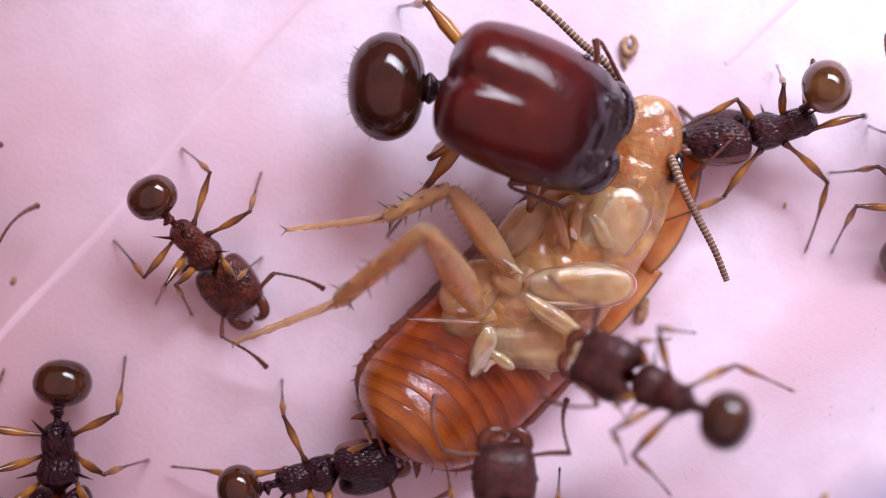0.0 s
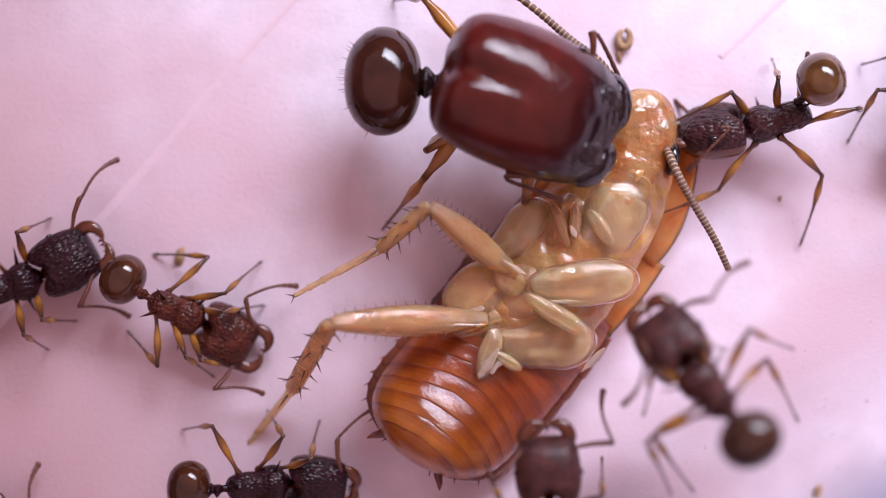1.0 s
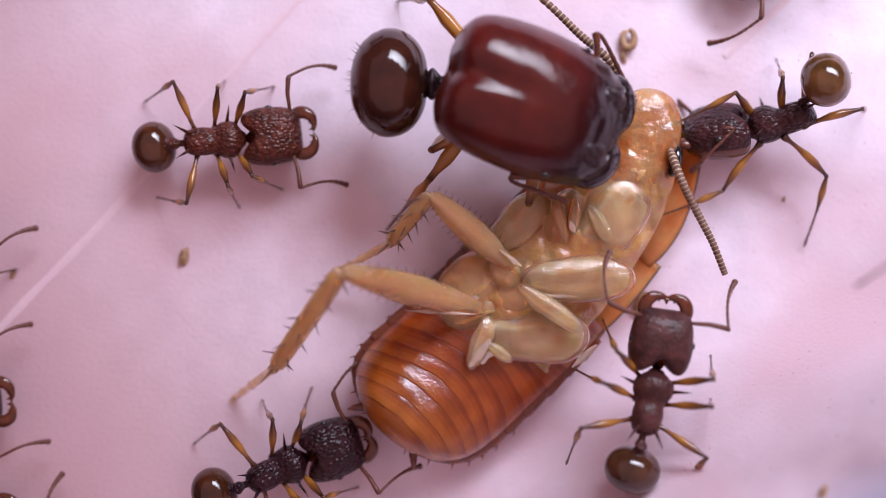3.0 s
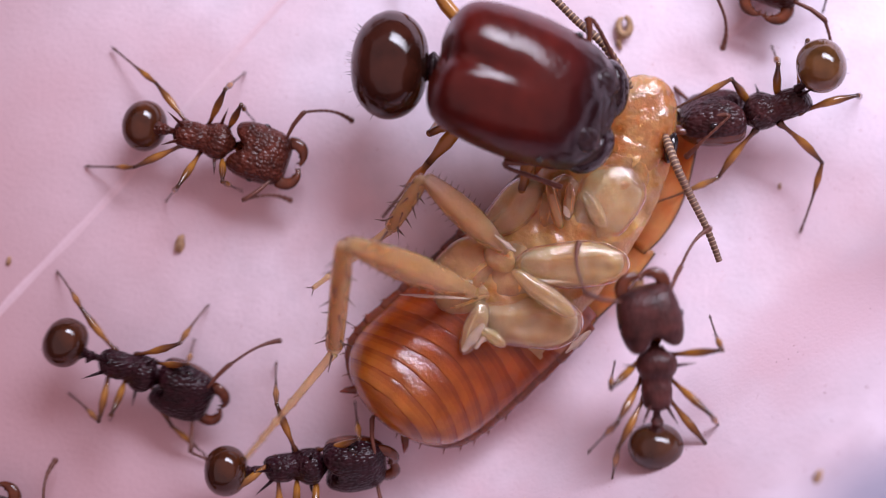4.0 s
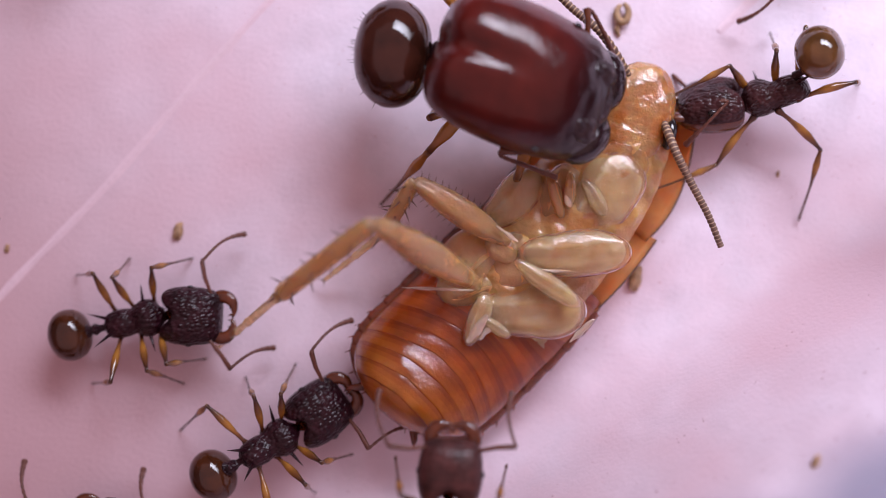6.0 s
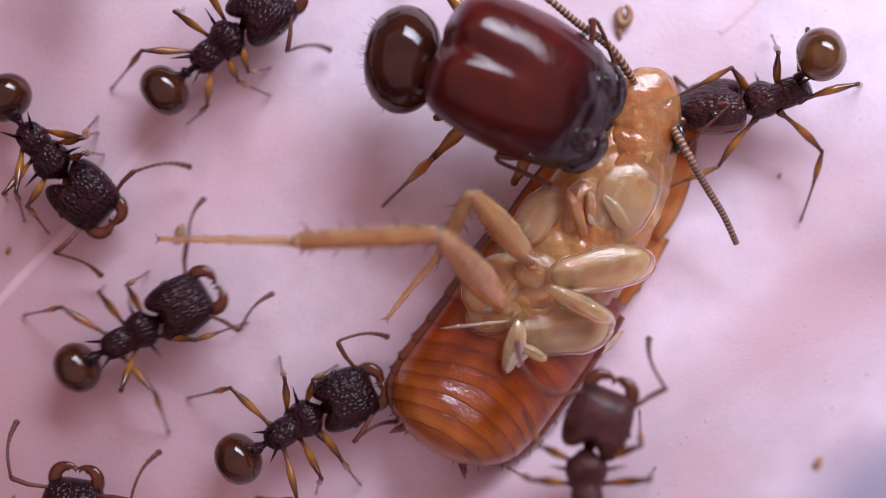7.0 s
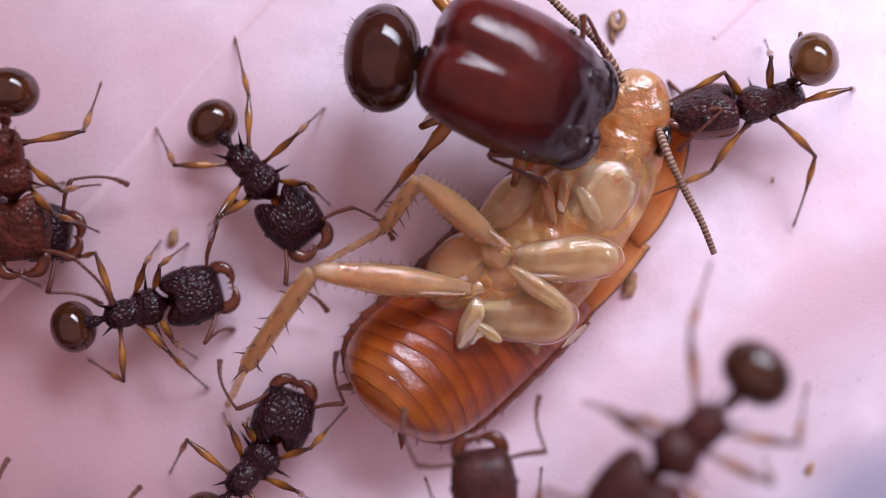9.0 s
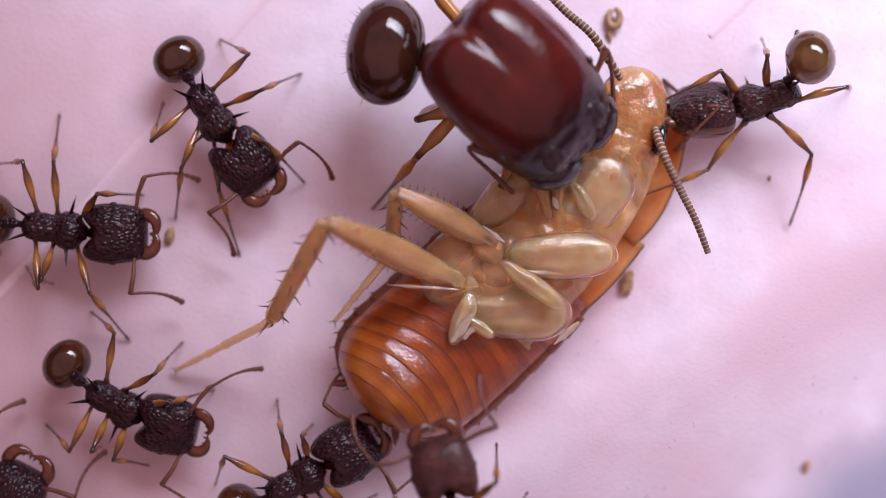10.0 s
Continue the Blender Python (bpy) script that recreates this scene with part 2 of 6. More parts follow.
def smooth_stations(stations, n):
    """Resample a few stations on a smooth curve."""
    pts = np.array(stations, float)
    u = np.linspace(0, len(pts) - 1, n)
    out = []
    for v in u:
        i = min(int(v), len(pts) - 2)
        f = v - i
        p0, p1, p2, p3 = pts[max(i - 1, 0)], pts[i], pts[i + 1], pts[min(i + 2, len(pts) - 1)]
        out.append(0.5 * (2 * p1 + (p2 - p0) * f + (2 * p0 - 5 * p1 + 4 * p2 - p3) * f * f
                          + (3 * p1 - p0 - 3 * p2 + p3) * f ** 3))
    return [tuple(p[:3]) + (max(p[3], 0.004), max(p[4], 0.004)) for p in out]


def oval(bm, length, width, height, seg=18, rings=12, x0=0.0, z0=0.0, blunt=2.0):
    """An egg along x from x0, length long."""
    st = []
    for i in range(rings + 1):
        a = math.pi * (i + 0.15) / (rings + 0.3)
        r = math.sin(a) ** (2 / blunt)
        st.append((x0 + length * (1 - math.cos(a)) / 2, 0, z0, width * r, height * r))
    loft(bm, st, seg)


def tube(bm, pts, radii, seg=8, flat=1.0):
    pts = [Vector(p) for p in pts]
    rings = []
    up = Vector((0, 0, 1))
    for i, p in enumerate(pts):
        d = (pts[min(i + 1, len(pts) - 1)] - pts[max(i - 1, 0)]).normalized()
        side = d.cross(up)
        side = side.normalized() if side.length > 1e-4 else Vector((0, 1, 0))
        top = side.cross(d).normalized()
        r = radii[i]
        rings.append([p + side * (r * math.cos(2 * math.pi * k / seg)) + top * (r * flat * math.sin(2 * math.pi * k / seg))
                      for k in range(seg)])
    skin(bm, rings)


def spike(bm, a, b, r, seg=6):
    tube(bm, [a, Vector(a).lerp(Vector(b), 0.5), b], [r, r * 0.6, r * 0.08], seg)


def frame_of(d, up):
    x = d.normalized()
    y = up.cross(x)
    y = y.normalized() if y.length > 1e-5 else Vector((0, 1, 0))
    return Matrix((x, y, x.cross(y))).transposed()


# ---------------------------------------------------------------- the floor
def rise(x, y):
    """Height of the card: flat, then curling up at one side."""
    d = 0.536 * (x + 0.756) - 0.844 * (y + 3.969)
    k = max(0.0, d / 1.7) ** 2
    return 5.2 * k / (1 + k)


def build_floor():
    bm = bmesh.new()
    n = 90
    grid = {}
    for i in range(n + 1):
        for j in range(n + 1):
            u, v = -22 + 44 * i / n, -26 + 44 * j / n
            # u runs along the curl's foot, v towards it
            x, y = 0.844 * u + 0.536 * v, 0.536 * u - 0.844 * v
            d = 0.536 * (x + 0.756) - 0.844 * (y + 3.969)
            if d > 3.3:
                k = d - 3.3
                x, y = x - 0.536 * k, y + 0.844 * k
                if k > 0.6:
                    continue
                grid[i, j] = bm.verts.new((x, y, rise(x, y)))
            else:
                grid[i, j] = bm.verts.new((x, y, rise(x, y)))
    for i in range(n):
        for j in range(n):
            q = [grid.get(k) for k in ((i, j), (i + 1, j), (i + 1, j + 1), (i, j + 1))]
            if all(q):
                bm.faces.new(q)
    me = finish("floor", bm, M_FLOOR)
    if me.polygons[0].normal.z < 0:
        me.flip_normals()
    ob = new("floor", me)
    thick = ob.modifiers.new("thickness", "SOLIDIFY")
    thick.thickness, thick.offset = 0.25 * MM, -1
    tagged(ob, "pale pink card floor curling up along one side", "floor", kind="structure")
    bm = bmesh.new()
    bmesh.ops.create_grid(bm, x_segments=2, y_segments=2, size=130)
    bmesh.ops.translate(bm, vec=(0, 0, -1.2), verts=bm.verts)
    tagged(new("ground", finish("ground", bm, M_TABLE)), "pale lavender table top under the pink card", "table",
           kind="structure")


def light_baffles():
    """Unseen pale baffles added round the card to cut the low world light."""
    for name, x, y, wide, deep in (("wall_north", 0, 112, 230, 4), ("wall_south", 0, -112, 230, 4),
                                   ("wall_east", 112, 0, 4, 219.9), ("wall_west", -112, 0, 4, 219.9)):
        bm = bmesh.new()
        bmesh.ops.create_cube(bm, size=1)
        bmesh.ops.scale(bm, vec=(wide, deep, 76), verts=bm.verts)
        bmesh.ops.translate(bm, vec=(x, y, 36.8), verts=bm.verts)
        me = finish(name, bm, M_BAFFLE)
        me.polygons.foreach_set("use_smooth", [False] * len(me.polygons))
        tagged(new(name, me), "pale grey-pink box wall round the card", "wall", kind="structure")


light_baffles()


def crease(a, b, wide, high):
    """A pressed line in the card: a low rounded ridge."""
    bm = bmesh.new()
    a, b = Vector((*a, 0)), Vector((*b, 0))
    side = (b - a).cross(Vector((0, 0, 1))).normalized()
    rings = []
    for i in range(41):
        p = a.lerp(b, i / 40)
        p += side * 0.10 * noise.noise(p * 0.35)
        w = wide * (0.8 + 0.4 * noise.noise(p * 1.3 + Vector((3, 1, 0))))
        rings.append([p + side * w * c + Vector((0, 0, z * high)) for c, z in
                      ((-1, -0.3), (-0.5, 0.55), (0, 1), (0.5, 0.55), (1, -0.3))])
    skin(bm, rings, closed=False)
    return tagged(new("trim", finish("crease", bm, M_CREASE)), "pressed pale crease line in the pink card", "crease",
                  kind="structure")


build_floor()
crease((-8.29, -2.13, 0.00)[:2], (-1.45, 5.43, 0.00)[:2], 0.085, 0.018)
crease((4.37, 3.44, 0.00)[:2], (5.90, 4.92, 0.00)[:2], 0.12, 0.02)


def crumb(place, r, label, curl=False):
    bm = bmesh.new()
    if curl:
        pts, rad = [], []
        for i in range(15):
            a = 6.0 * i / 14 + 1.8
            pts.append((0.09 * math.cos(a), 0.14 * math.sin(a), 0.06 + 0.006 * i))
            rad.append(0.035 + 0.03 * math.sin(math.pi * i / 14))
        tube(bm, pts, rad, 8)
        tube(bm, [(-0.05, -0.12, 0.06), (-0.08, -0.26, 0.04), (-0.04, -0.36, 0.03)], [0.045, 0.045, 0.02], 8)
    else:
        bmesh.ops.create_icosphere(bm, subdivisions=3, radius=r)
        for v in bm.verts:
            v.co *= 1 + 0.5 * noise.noise(v.co * (2.5 / r) * 0.5)
            v.co.z = v.co.z * 0.6 + r * 0.4
            v.co.x, v.co.y = v.co.x * 0.75 + 0.2 * v.co.y, v.co.y * 1.3
    ob = new("crumb", finish("crumb", bm, M_CRUMB))
    ob.matrix_basis = at(*place)
    return tagged(ob, label, "crumb")


crumb((2.80, 3.74, 0.00), 0.1, "small curled amber leg scrap on the pink card", True)
crumb((-4.25, 0.28, 0.00), 0.1, "small tan crumb lying on the pink card")
crumb((3.02, -0.48, 0.00), 0.14, "brown crumb beside the cockroach on the card")
crumb((5.29, 1.20, 0.00), 0.035, "tiny dark speck on the pink card")
crumb((4.94, -2.86, 3.10), 0.08, "brown grain stuck on the curled card edge")
crumb((-6.98, 0.01, 0.00), 0.05, "tiny dark speck on the pink card")


def specks():
    """Dust and fine grains strewn over the card, too many to count."""
    bm = bmesh.new()
    rnd = random.Random(5)
    for _ in range(1100):
        x, y = rnd.uniform(-8, 8.5), rnd.uniform(-6, 6)
        if rnd.random() < 0.5:
            x = rnd.uniform(1.5, 8)
        r = rnd.uniform(0.006, 0.015)
        z = rise(x, y)
        pts = [Vector((x + r * math.cos(a) * rnd.uniform(0.6, 1.3), y + r * math.sin(a) * rnd.uniform(0.6, 1.3), z))
               for a in (0, 1.2, 2.5, 3.8, 5.0)]
        low = [bm.verts.new(p) for p in pts]
        top = bm.verts.new((x, y, z + r * 0.6))
        for i in range(5):
            bm.faces.new((low[i], low[(i + 1) % 5], top))
    tagged(new("dust", finish("dust", bm, M_SPECK)), "fine dark dust grains strewn over the card", "dust", kind="stuff")


specks()

# ---------------------------------------------------------------- worker ants
FEMUR, SHIN = 0.92, 1.22
HIPS = {"front": (0.34, 0.17, 0.50), "mid": (0.02, 0.18, 0.47), "hind": (-0.28, 0.16, 0.50)}
REST = {"front": (0.98, 0.88), "mid": (0.12, 1.12), "hind": (-1.32, 0.90)}
NECK = Vector((0.45, 0, 0.66))
ANT_MESHES = {}


def ant_meshes(key):
    if key in ANT_MESHES:
        return ANT_MESHES[key]
    pal, made = PALETTES[key], {}
    # thorax: humped front, saddle, sloping rear
    bm = bmesh.new()
    loft(bm, smooth_stations([(-0.50, 0, 0.56, 0.09, 0.09), (-0.42, 0, 0.60, 0.20, 0.18), (-0.18, 0, 0.62, 0.235, 0.21),
                              (-0.02, 0, 0.61, 0.22, 0.20), (0.14, 0, 0.66, 0.30, 0.26), (0.32, 0, 0.67, 0.29, 0.25),
                              (0.44, 0, 0.66, 0.15, 0.15), (0.50, 0, 0.66, 0.10, 0.10)], 26), 22, 2.3)
    made["thorax"] = finish("thorax", bm, pal["shell"])
    bm = bmesh.new()
    spike(bm, (0, 0, 0), (-0.31, 0.0, 0.15), 0.036)
    made["spine"] = finish("spine", bm, pal["shell"])
    # waist with two knots
    bm = bmesh.new()
    loft(bm, smooth_stations([(-0.84, 0, 0.62, 0.06, 0.06), (-0.78, 0, 0.66, 0.12, 0.12), (-0.71, 0, 0.63, 0.07, 0.07),
                              (-0.64, 0, 0.67, 0.10, 0.13), (-0.57, 0, 0.60, 0.055, 0.06),
                              (-0.44, 0, 0.57, 0.07, 0.07)], 24), 14)
    made["waist"] = finish("waist", bm, pal["shell"])
    # gaster: large first plate, small tail rings, a few hairs
    bm = bmesh.new()
    loft(bm, [(-0.76 - 0.68 * (1 - math.cos(math.pi * (i + 0.2) / 22.4)) / 2, 0, 0.62,
               0.43 * math.sin(math.pi * (i + 0.2) / 22.4) ** 0.8, 0.38 * math.sin(math.pi * (i + 0.2) / 22.4) ** 0.85)
              for i in range(23)], 28)
    rnd = random.Random(3)
    for _ in range(8):
        a, b = rnd.uniform(0, 6.3), rnd.uniform(0.2, 1.0)
        d = Vector((-math.cos(b), math.sin(b) * math.cos(a), math.sin(b) * math.sin(a)))
        p = Vector((-1.09, 0, 0.62)) + Vector((d.x * 0.33, d.y * 0.41, d.z * 0.36))
        spike(bm, p, p + d * 0.07, 0.005, 4)
    made["gaster"] = finish("gaster", bm, pal["gaster"])
    # head in its own space, neck at the origin
    bm = bmesh.new()
    rings = loft(bm, smooth_stations([(-0.02, 0, 0.0, 0.12, 0.12), (0.0, 0, 0.0, 0.33, 0.22), (0.10, 0, 0.0, 0.45, 0.31),
                                      (0.35, 0, 0.0, 0.51, 0.36), (0.62, 0, -0.02, 0.50, 0.34),
                                      (0.82, 0, -0.03, 0.46, 0.28), (0.94, 0, -0.05, 0.39, 0.18),
                                      (0.98, 0, -0.06, 0.28, 0.10)], 30), 30, 2.8)
    for ring in rings:
        for v in ring:
            if v.co.x < 0.3:
                v.co.x += 0.29 * (1 - min(1, abs(v.co.y) / 0.4)) ** 2 * (0.3 - v.co.x) / 0.3
            v.co.y *= 0.94
            v.co.z -= 0.035 * math.exp(-(v.co.y / 0.07) ** 2) if v.co.z > 0 and v.co.x < 0.55 else 0
    bm.normal_update()
    for q in bm.faces:
        q.material_index = 1 if q.normal.z < -0.05 else 0
    made["head"] = finish("head", bm, [pal["shell"], pal["jaw"]])
    bm = bmesh.new()
    oval(bm, 0.13, 0.24, 0.08, 18, 10, 0.84, 0.02)
    made["clypeus"] = finish("clypeus", bm, pal["jaw"])
    bm = bmesh.new()
    oval(bm, 0.13, 0.045, 0.06, 12, 8)
    made["eye"] = finish("eye", bm, M_EYE)
    # jaw: a curved blade with teeth, hinge at the origin, opening towards -y
    bm = bmesh.new()
    shape = smooth_stations([(0, 0, 0, 0.10, 1), (0.12, 0.05, 0, 0.12, 1), (0.27, 0.05, 0, 0.115, 1), (0.39, -0.02, -0.01, 0.105, 1),
                             (0.45, -0.15, -0.02, 0.07, 1), (0.44, -0.29, -0.03, 0.02, 1)], 19)
    tube(bm, [p[:3] for p in shape], [p[3] for p in shape], 10, 0.65)
    for i in (13, 16):
        p = Vector(shape[i][:3])
        spike(bm, p, p + Vector((-0.11, -0.05, 0)), 0.04, 6)
    made["jaw"] = finish("jaw", bm, pal["jaw"])
    # antenna: long scape, elbow, beaded whip with a two-jointed club; along +x from its base
    bm = bmesh.new()
    tube(bm, [(0, 0, 0), (0.06, 0.0, 0.01), (0.3, 0.03, 0.05), (0.55, 0.02, 0.05), (0.60, 0.0, 0.03)],
         [0.032, 0.028, 0.036, 0.042, 0.032], 8)
    made["scape"] = finish("scape", bm, pal["antenna"])
    bm = bmesh.new()
    pts, rad = [], []
    for i in range(37):
        f = i / 36
        joint = abs(math.sin(f * 9 * math.pi))
        pts.append((0.88 * f, 0.13 * math.sin(2.6 * f), -0.16 * f * f))
        rad.append((0.026 + 0.028 * max(0, f - 0.55) / 0.45) * (0.72 + 0.28 * joint ** 0.5) if f < 0.99 else 0.012)
    tube(bm, pts, rad, 8)
    made["whip"] = finish("whip", bm, pal["antenna"])
    # legs along +x from the hip, clubbed thigh
    bm = bmesh.new()
    prof = [(0, 0.05), (0.05, 0.055), (0.13, 0.032), (0.28, 0.034), (0.45, 0.058), (0.62, 0.062), (0.78, 0.038),
            (0.87, 0.028), (FEMUR, 0.034)]
    tube(bm, [(x, 0, 0.03 * math.sin(math.pi * x / FEMUR)) for x, r in prof], [r * 1.04 for x, r in prof], 10)
    made["leg"] = finish("leg", bm, pal["leg"])
    bm = bmesh.new()
    prof = [(0, 0.032), (0.04, 0.026), (0.12, 0.036), (0.26, 0.050), (0.40, 0.036), (0.50, 0.022), (0.54, 0.020),
            (0.60, 0.017), (0.72, 0.015), (0.80, 0.018), (0.82, 0.014), (0.90, 0.018), (0.92, 0.014), (1.0, 0.018),
            (1.02, 0.014), (1.14, 0.022), (SHIN, 0.010)]
    tube(bm, [(x, 0, -0.02 * math.sin(math.pi * x / SHIN)) for x, r in prof], [r * 1.12 for x, r in prof], 8)
    spike(bm, (0.50, 0, 0), (0.58, 0.05, -0.04), 0.012, 4)
    spike(bm, (1.08, 0, 0), (1.15, 0.04, -0.02), 0.009, 4)
    spike(bm, (1.08, 0, 0), (1.15, -0.04, -0.02), 0.009, 4)
    made["shin"] = finish("shin", bm, pal["shin"])
    ANT_MESHES[key] = made
    return made


def worker_ant(key, scale, label, jaws=18, feelers=(35, 35)):
    mesh = ant_meshes(key)
    root = new("ant")
    root.empty_display_size = 0.0005
    tagged(root, label, "ant", "worker ants")
    grow = Matrix.Scale(scale, 4)
    bits = {"root": root, "scale": scale, "legs": {}, "rear": []}
    thorax = part("thorax", mesh["thorax"], root, grow)
    for sx, sy, tilt in ((-0.40, 0.12, 0), (0.20, 0.24, -70)):
        for s in (1, -1):
            part("spine", mesh["spine"], thorax, at(sx, s * sy, 0.74, -s * 38, 0, s * (tilt - 12)))
    bits["rear"].append(part("waist", mesh["waist"], root, grow))
    bits["rear"].append(part("gaster", mesh["gaster"], root, grow, "glossy dark brown gaster"))
    head = part("head", mesh["head"], root, Matrix.Translation(NECK * scale * MM) @ grow)
    part("clypeus", mesh["clypeus"], head)
    bits["head"] = head
    bits["antennae"] = []
    for s, spread in zip((1, -1), feelers):
        part("eye", mesh["eye"], head, at(0.42, s * 0.46, 0.09))
        part("mandible", mesh["jaw"], head, at(0.86, s * 0.31, -0.04, 0, -4, s * (jaws - 24)) @ Matrix.Diagonal((0.80, 0.9 * s, 0.9, 1)),
             "curved amber mandible")
        base = at(0.84, s * 0.36, 0.10, 0, -10, s * (spread + 25))
        tip = base @ at(0.59, 0, 0.03, 0, 24, -s * (spread + 12))
        bits["antennae"].append((part("antenna", mesh["scape"], head, base), part("antenna", mesh["whip"], head, tip), s,
                                 spread))
    for pair in HIPS:
        for s in (1, -1):
            leg = part("leg", mesh["leg"], root, grow)
            shin = part("tibia", mesh["shin"], leg)
            bits["legs"][pair, s] = (leg, shin)
    return bits


# ---------------------------------------------------------------- the soldier ant
def soldier_ant():
    root = new("soldier_ant")
    root.empty_display_size = 0.001
    tagged(root, "big-headed soldier ant with glossy dark red head", "ant")
    bits = {"root": root, "legs": {}}
    # head: two swollen lobes parted by a groove at the back, one dome in front; centre at the origin
    bm = bmesh.new()
    rings = loft(bm, smooth_stations([(-1.40, 0, -0.05, 0.30, 0.20), (-1.38, 0, -0.02, 0.60, 0.38),
                                      (-1.22, 0, 0.0, 0.86, 0.56), (-0.84, 0, 0.02, 0.99, 0.68),
                                      (-0.20, 0, 0.02, 1.04, 0.72), (0.40, 0, 0.0, 1.00, 0.67), (0.80, 0, -0.04, 0.92, 0.57),
                                      (1.04, 0, -0.08, 0.82, 0.46), (1.18, 0, -0.12, 0.68, 0.34),
                                      (1.24, 0, -0.14, 0.44, 0.2)], 64), 60, 2.0)
    for ring in rings:
        for v in ring:
            y = abs(v.co.y)
            back = max(0.0, min(1.0, (-0.05 - v.co.x) / 0.9))
            if v.co.z > -0.2:
                v.co.z -= 0.13 * back ** 0.8 * math.exp(-(y / 0.12) ** 2)
            if v.co.x < -0.7:
                v.co.x += 0.09 * math.exp(-(y / 0.20) ** 2) * min(1, (-0.7 - v.co.x) / 0.5)
            rough = max(0.0, min(1.0, (v.co.x - 0.45) / 0.3))
            v.co.z += 0.012 * noise.noise(v.co * 2.2) + 0.035 * rough * noise.noise(v.co * 6.0)
    head = part("head", finish("head", bm, M_BIGHEAD), root)
    bits["head"] = head
    for s in (1, -1):
        bm = bmesh.new()
        shape = smooth_stations([(-0.10, 0.62, 0, 0.20, 1), (0.08, 0.64, 0.02, 0.25, 1), (0.20, 0.52, 0.03, 0.27, 1),
                                 (0.30, 0.34, 0.0, 0.25, 1), (0.32, 0.16, -0.05, 0.18, 1), (0.33, 0.02, -0.10, 0.08, 1)], 22)
        tube(bm, [(x, y * s, z) for x, y, z, w, h in shape], [w for x, y, z, w, h in shape], 16, 0.85)
        for v in bm.verts:
            v.co += Vector((0, 0, 0.03)) * noise.noise(v.co * 5)
        part("mandible", finish("mandible", bm, M_BIGJAW), head, at(0.96, 0, -0.10 - 0.02 * s), "thick glossy black mandible")
        bm = bmesh.new()
        oval(bm, 0.50, 0.20, 0.10, 18, 12)
        for v in bm.verts:
            v.co.z += 0.03 * noise.noise(v.co * 7)
        part("frontal_lobe", finish("frontal_lobe", bm, M_BIGDARK), head, at(0.70, s * 0.38, 0.46, 0, 24, s * 8))
        bm = bmesh.new()
        oval(bm, 0.12, 0.05, 0.04, 12, 8)
        part("eye", finish("eye", bm, M_EYE), head, at(0.30, s * 0.93, 0.28, 0, 0, 0))
    bm = bmesh.new()
    oval(bm, 0.40, 0.34, 0.10, 20, 12)
    for v in bm.verts:
        v.co.z += 0.03 * noise.noise(v.co * 6)
    part("clypeus", finish("clypeus", bm, M_BIGDARK), head, at(0.92, 0, 0.30, 0, 28, 0))
    pal = PALETTES["black"]
    # folded feelers: (scape, whip) along each side of the head
    for scape, whip in ((((0.66, 0.80, 0.0), (0.56, 1.10, 0.04), (0.48, 1.28, 0.02)),
                         ((0.48, 1.28, 0.02), (0.62, 1.26, -0.02), (0.95, 1.04, -0.12), (1.26, 0.82, -0.26))),
                        (((0.62, -0.80, -0.10), (0.30, -0.98, -0.16), (0.02, -1.06, -0.20)),
                         ((0.02, -1.06, -0.20), (0.10, -1.13, -0.20), (0.50, -1.12, -0.24), (1.02, -1.10, -0.34)))):
        bm = bmesh.new()
        st = smooth_stations([(*p, 1, 1) for p in scape], 12)
        tube(bm, [q[:3] for q in st], [0.045 + 0.02 * abs(i - 4) / 8 for i in range(len(st))], 9)
        joint = part("antenna", finish("antenna", bm, pal["jaw"]), head)
        bm = bmesh.new()
        st = smooth_stations([(*p, 1, 1) for p in whip], 31)
        tube(bm, [q[:3] for q in st], [(0.034 + 0.022 * max(0, i / 30 - 0.5)) * (0.78 + 0.22 * abs(math.sin(i * 0.94)))
                                       for i in range(len(st))], 9)
        part("antenna_whip", finish("antenna_whip", bm, pal["antenna"]), joint)
    # trunk behind and below the head, in the root's space: waist end at the origin, head towards +x
    bm = bmesh.new()
    loft(bm, smooth_stations([(-0.05, 0, 0, 0.10, 0.10), (0.10, 0, 0.05, 0.26, 0.24), (0.45, 0, 0.05, 0.34, 0.34),
                              (0.75, 0, 0.05, 0.36, 0.36), (1.15, 0, 0.12, 0.46, 0.42), (1.5, 0, 0.12, 0.30, 0.30),
                              (1.6, 0, 0.12, 0.18, 0.18)], 28), 24)
    thorax = part("thorax", finish("thorax", bm, M_BIGDARK), root)
    for s in (1, -1):
        bm = bmesh.new()
        spike(bm, (0.12, s * 0.18, 0.12), (-0.16, s * 0.34, 0.34), 0.05)
        part("spine", finish("spine", bm, M_BIGDARK), thorax)
    bm = bmesh.new()
    loft(bm, smooth_stations([(-0.62, 0, 0.0, 0.12, 0.12), (-0.50, 0, 0.06, 0.24, 0.22), (-0.36, 0, 0.0, 0.13, 0.12),
                              (-0.24, 0, 0.06, 0.20, 0.22), (-0.10, 0, 0.0, 0.10, 0.10), (0.0, 0, 0, 0.10, 0.10)], 26), 18)
    part("waist", finish("waist", bm, M_BIGDARK), root)
    # gaster: an egg standing across, overlapping plates at its end
    bm = bmesh.new()
    loft(bm, [(-0.56 - 1.14 * (1 - math.cos(math.pi * (i + 0.2) / 30.4)) / 2, 0, 0,
               0.80 * math.sin(math.pi * (i + 0.2) / 30.4) ** 0.8, 0.66 * math.sin(math.pi * (i + 0.2) / 30.4) ** 0.8)
              for i in range(31)], 36)
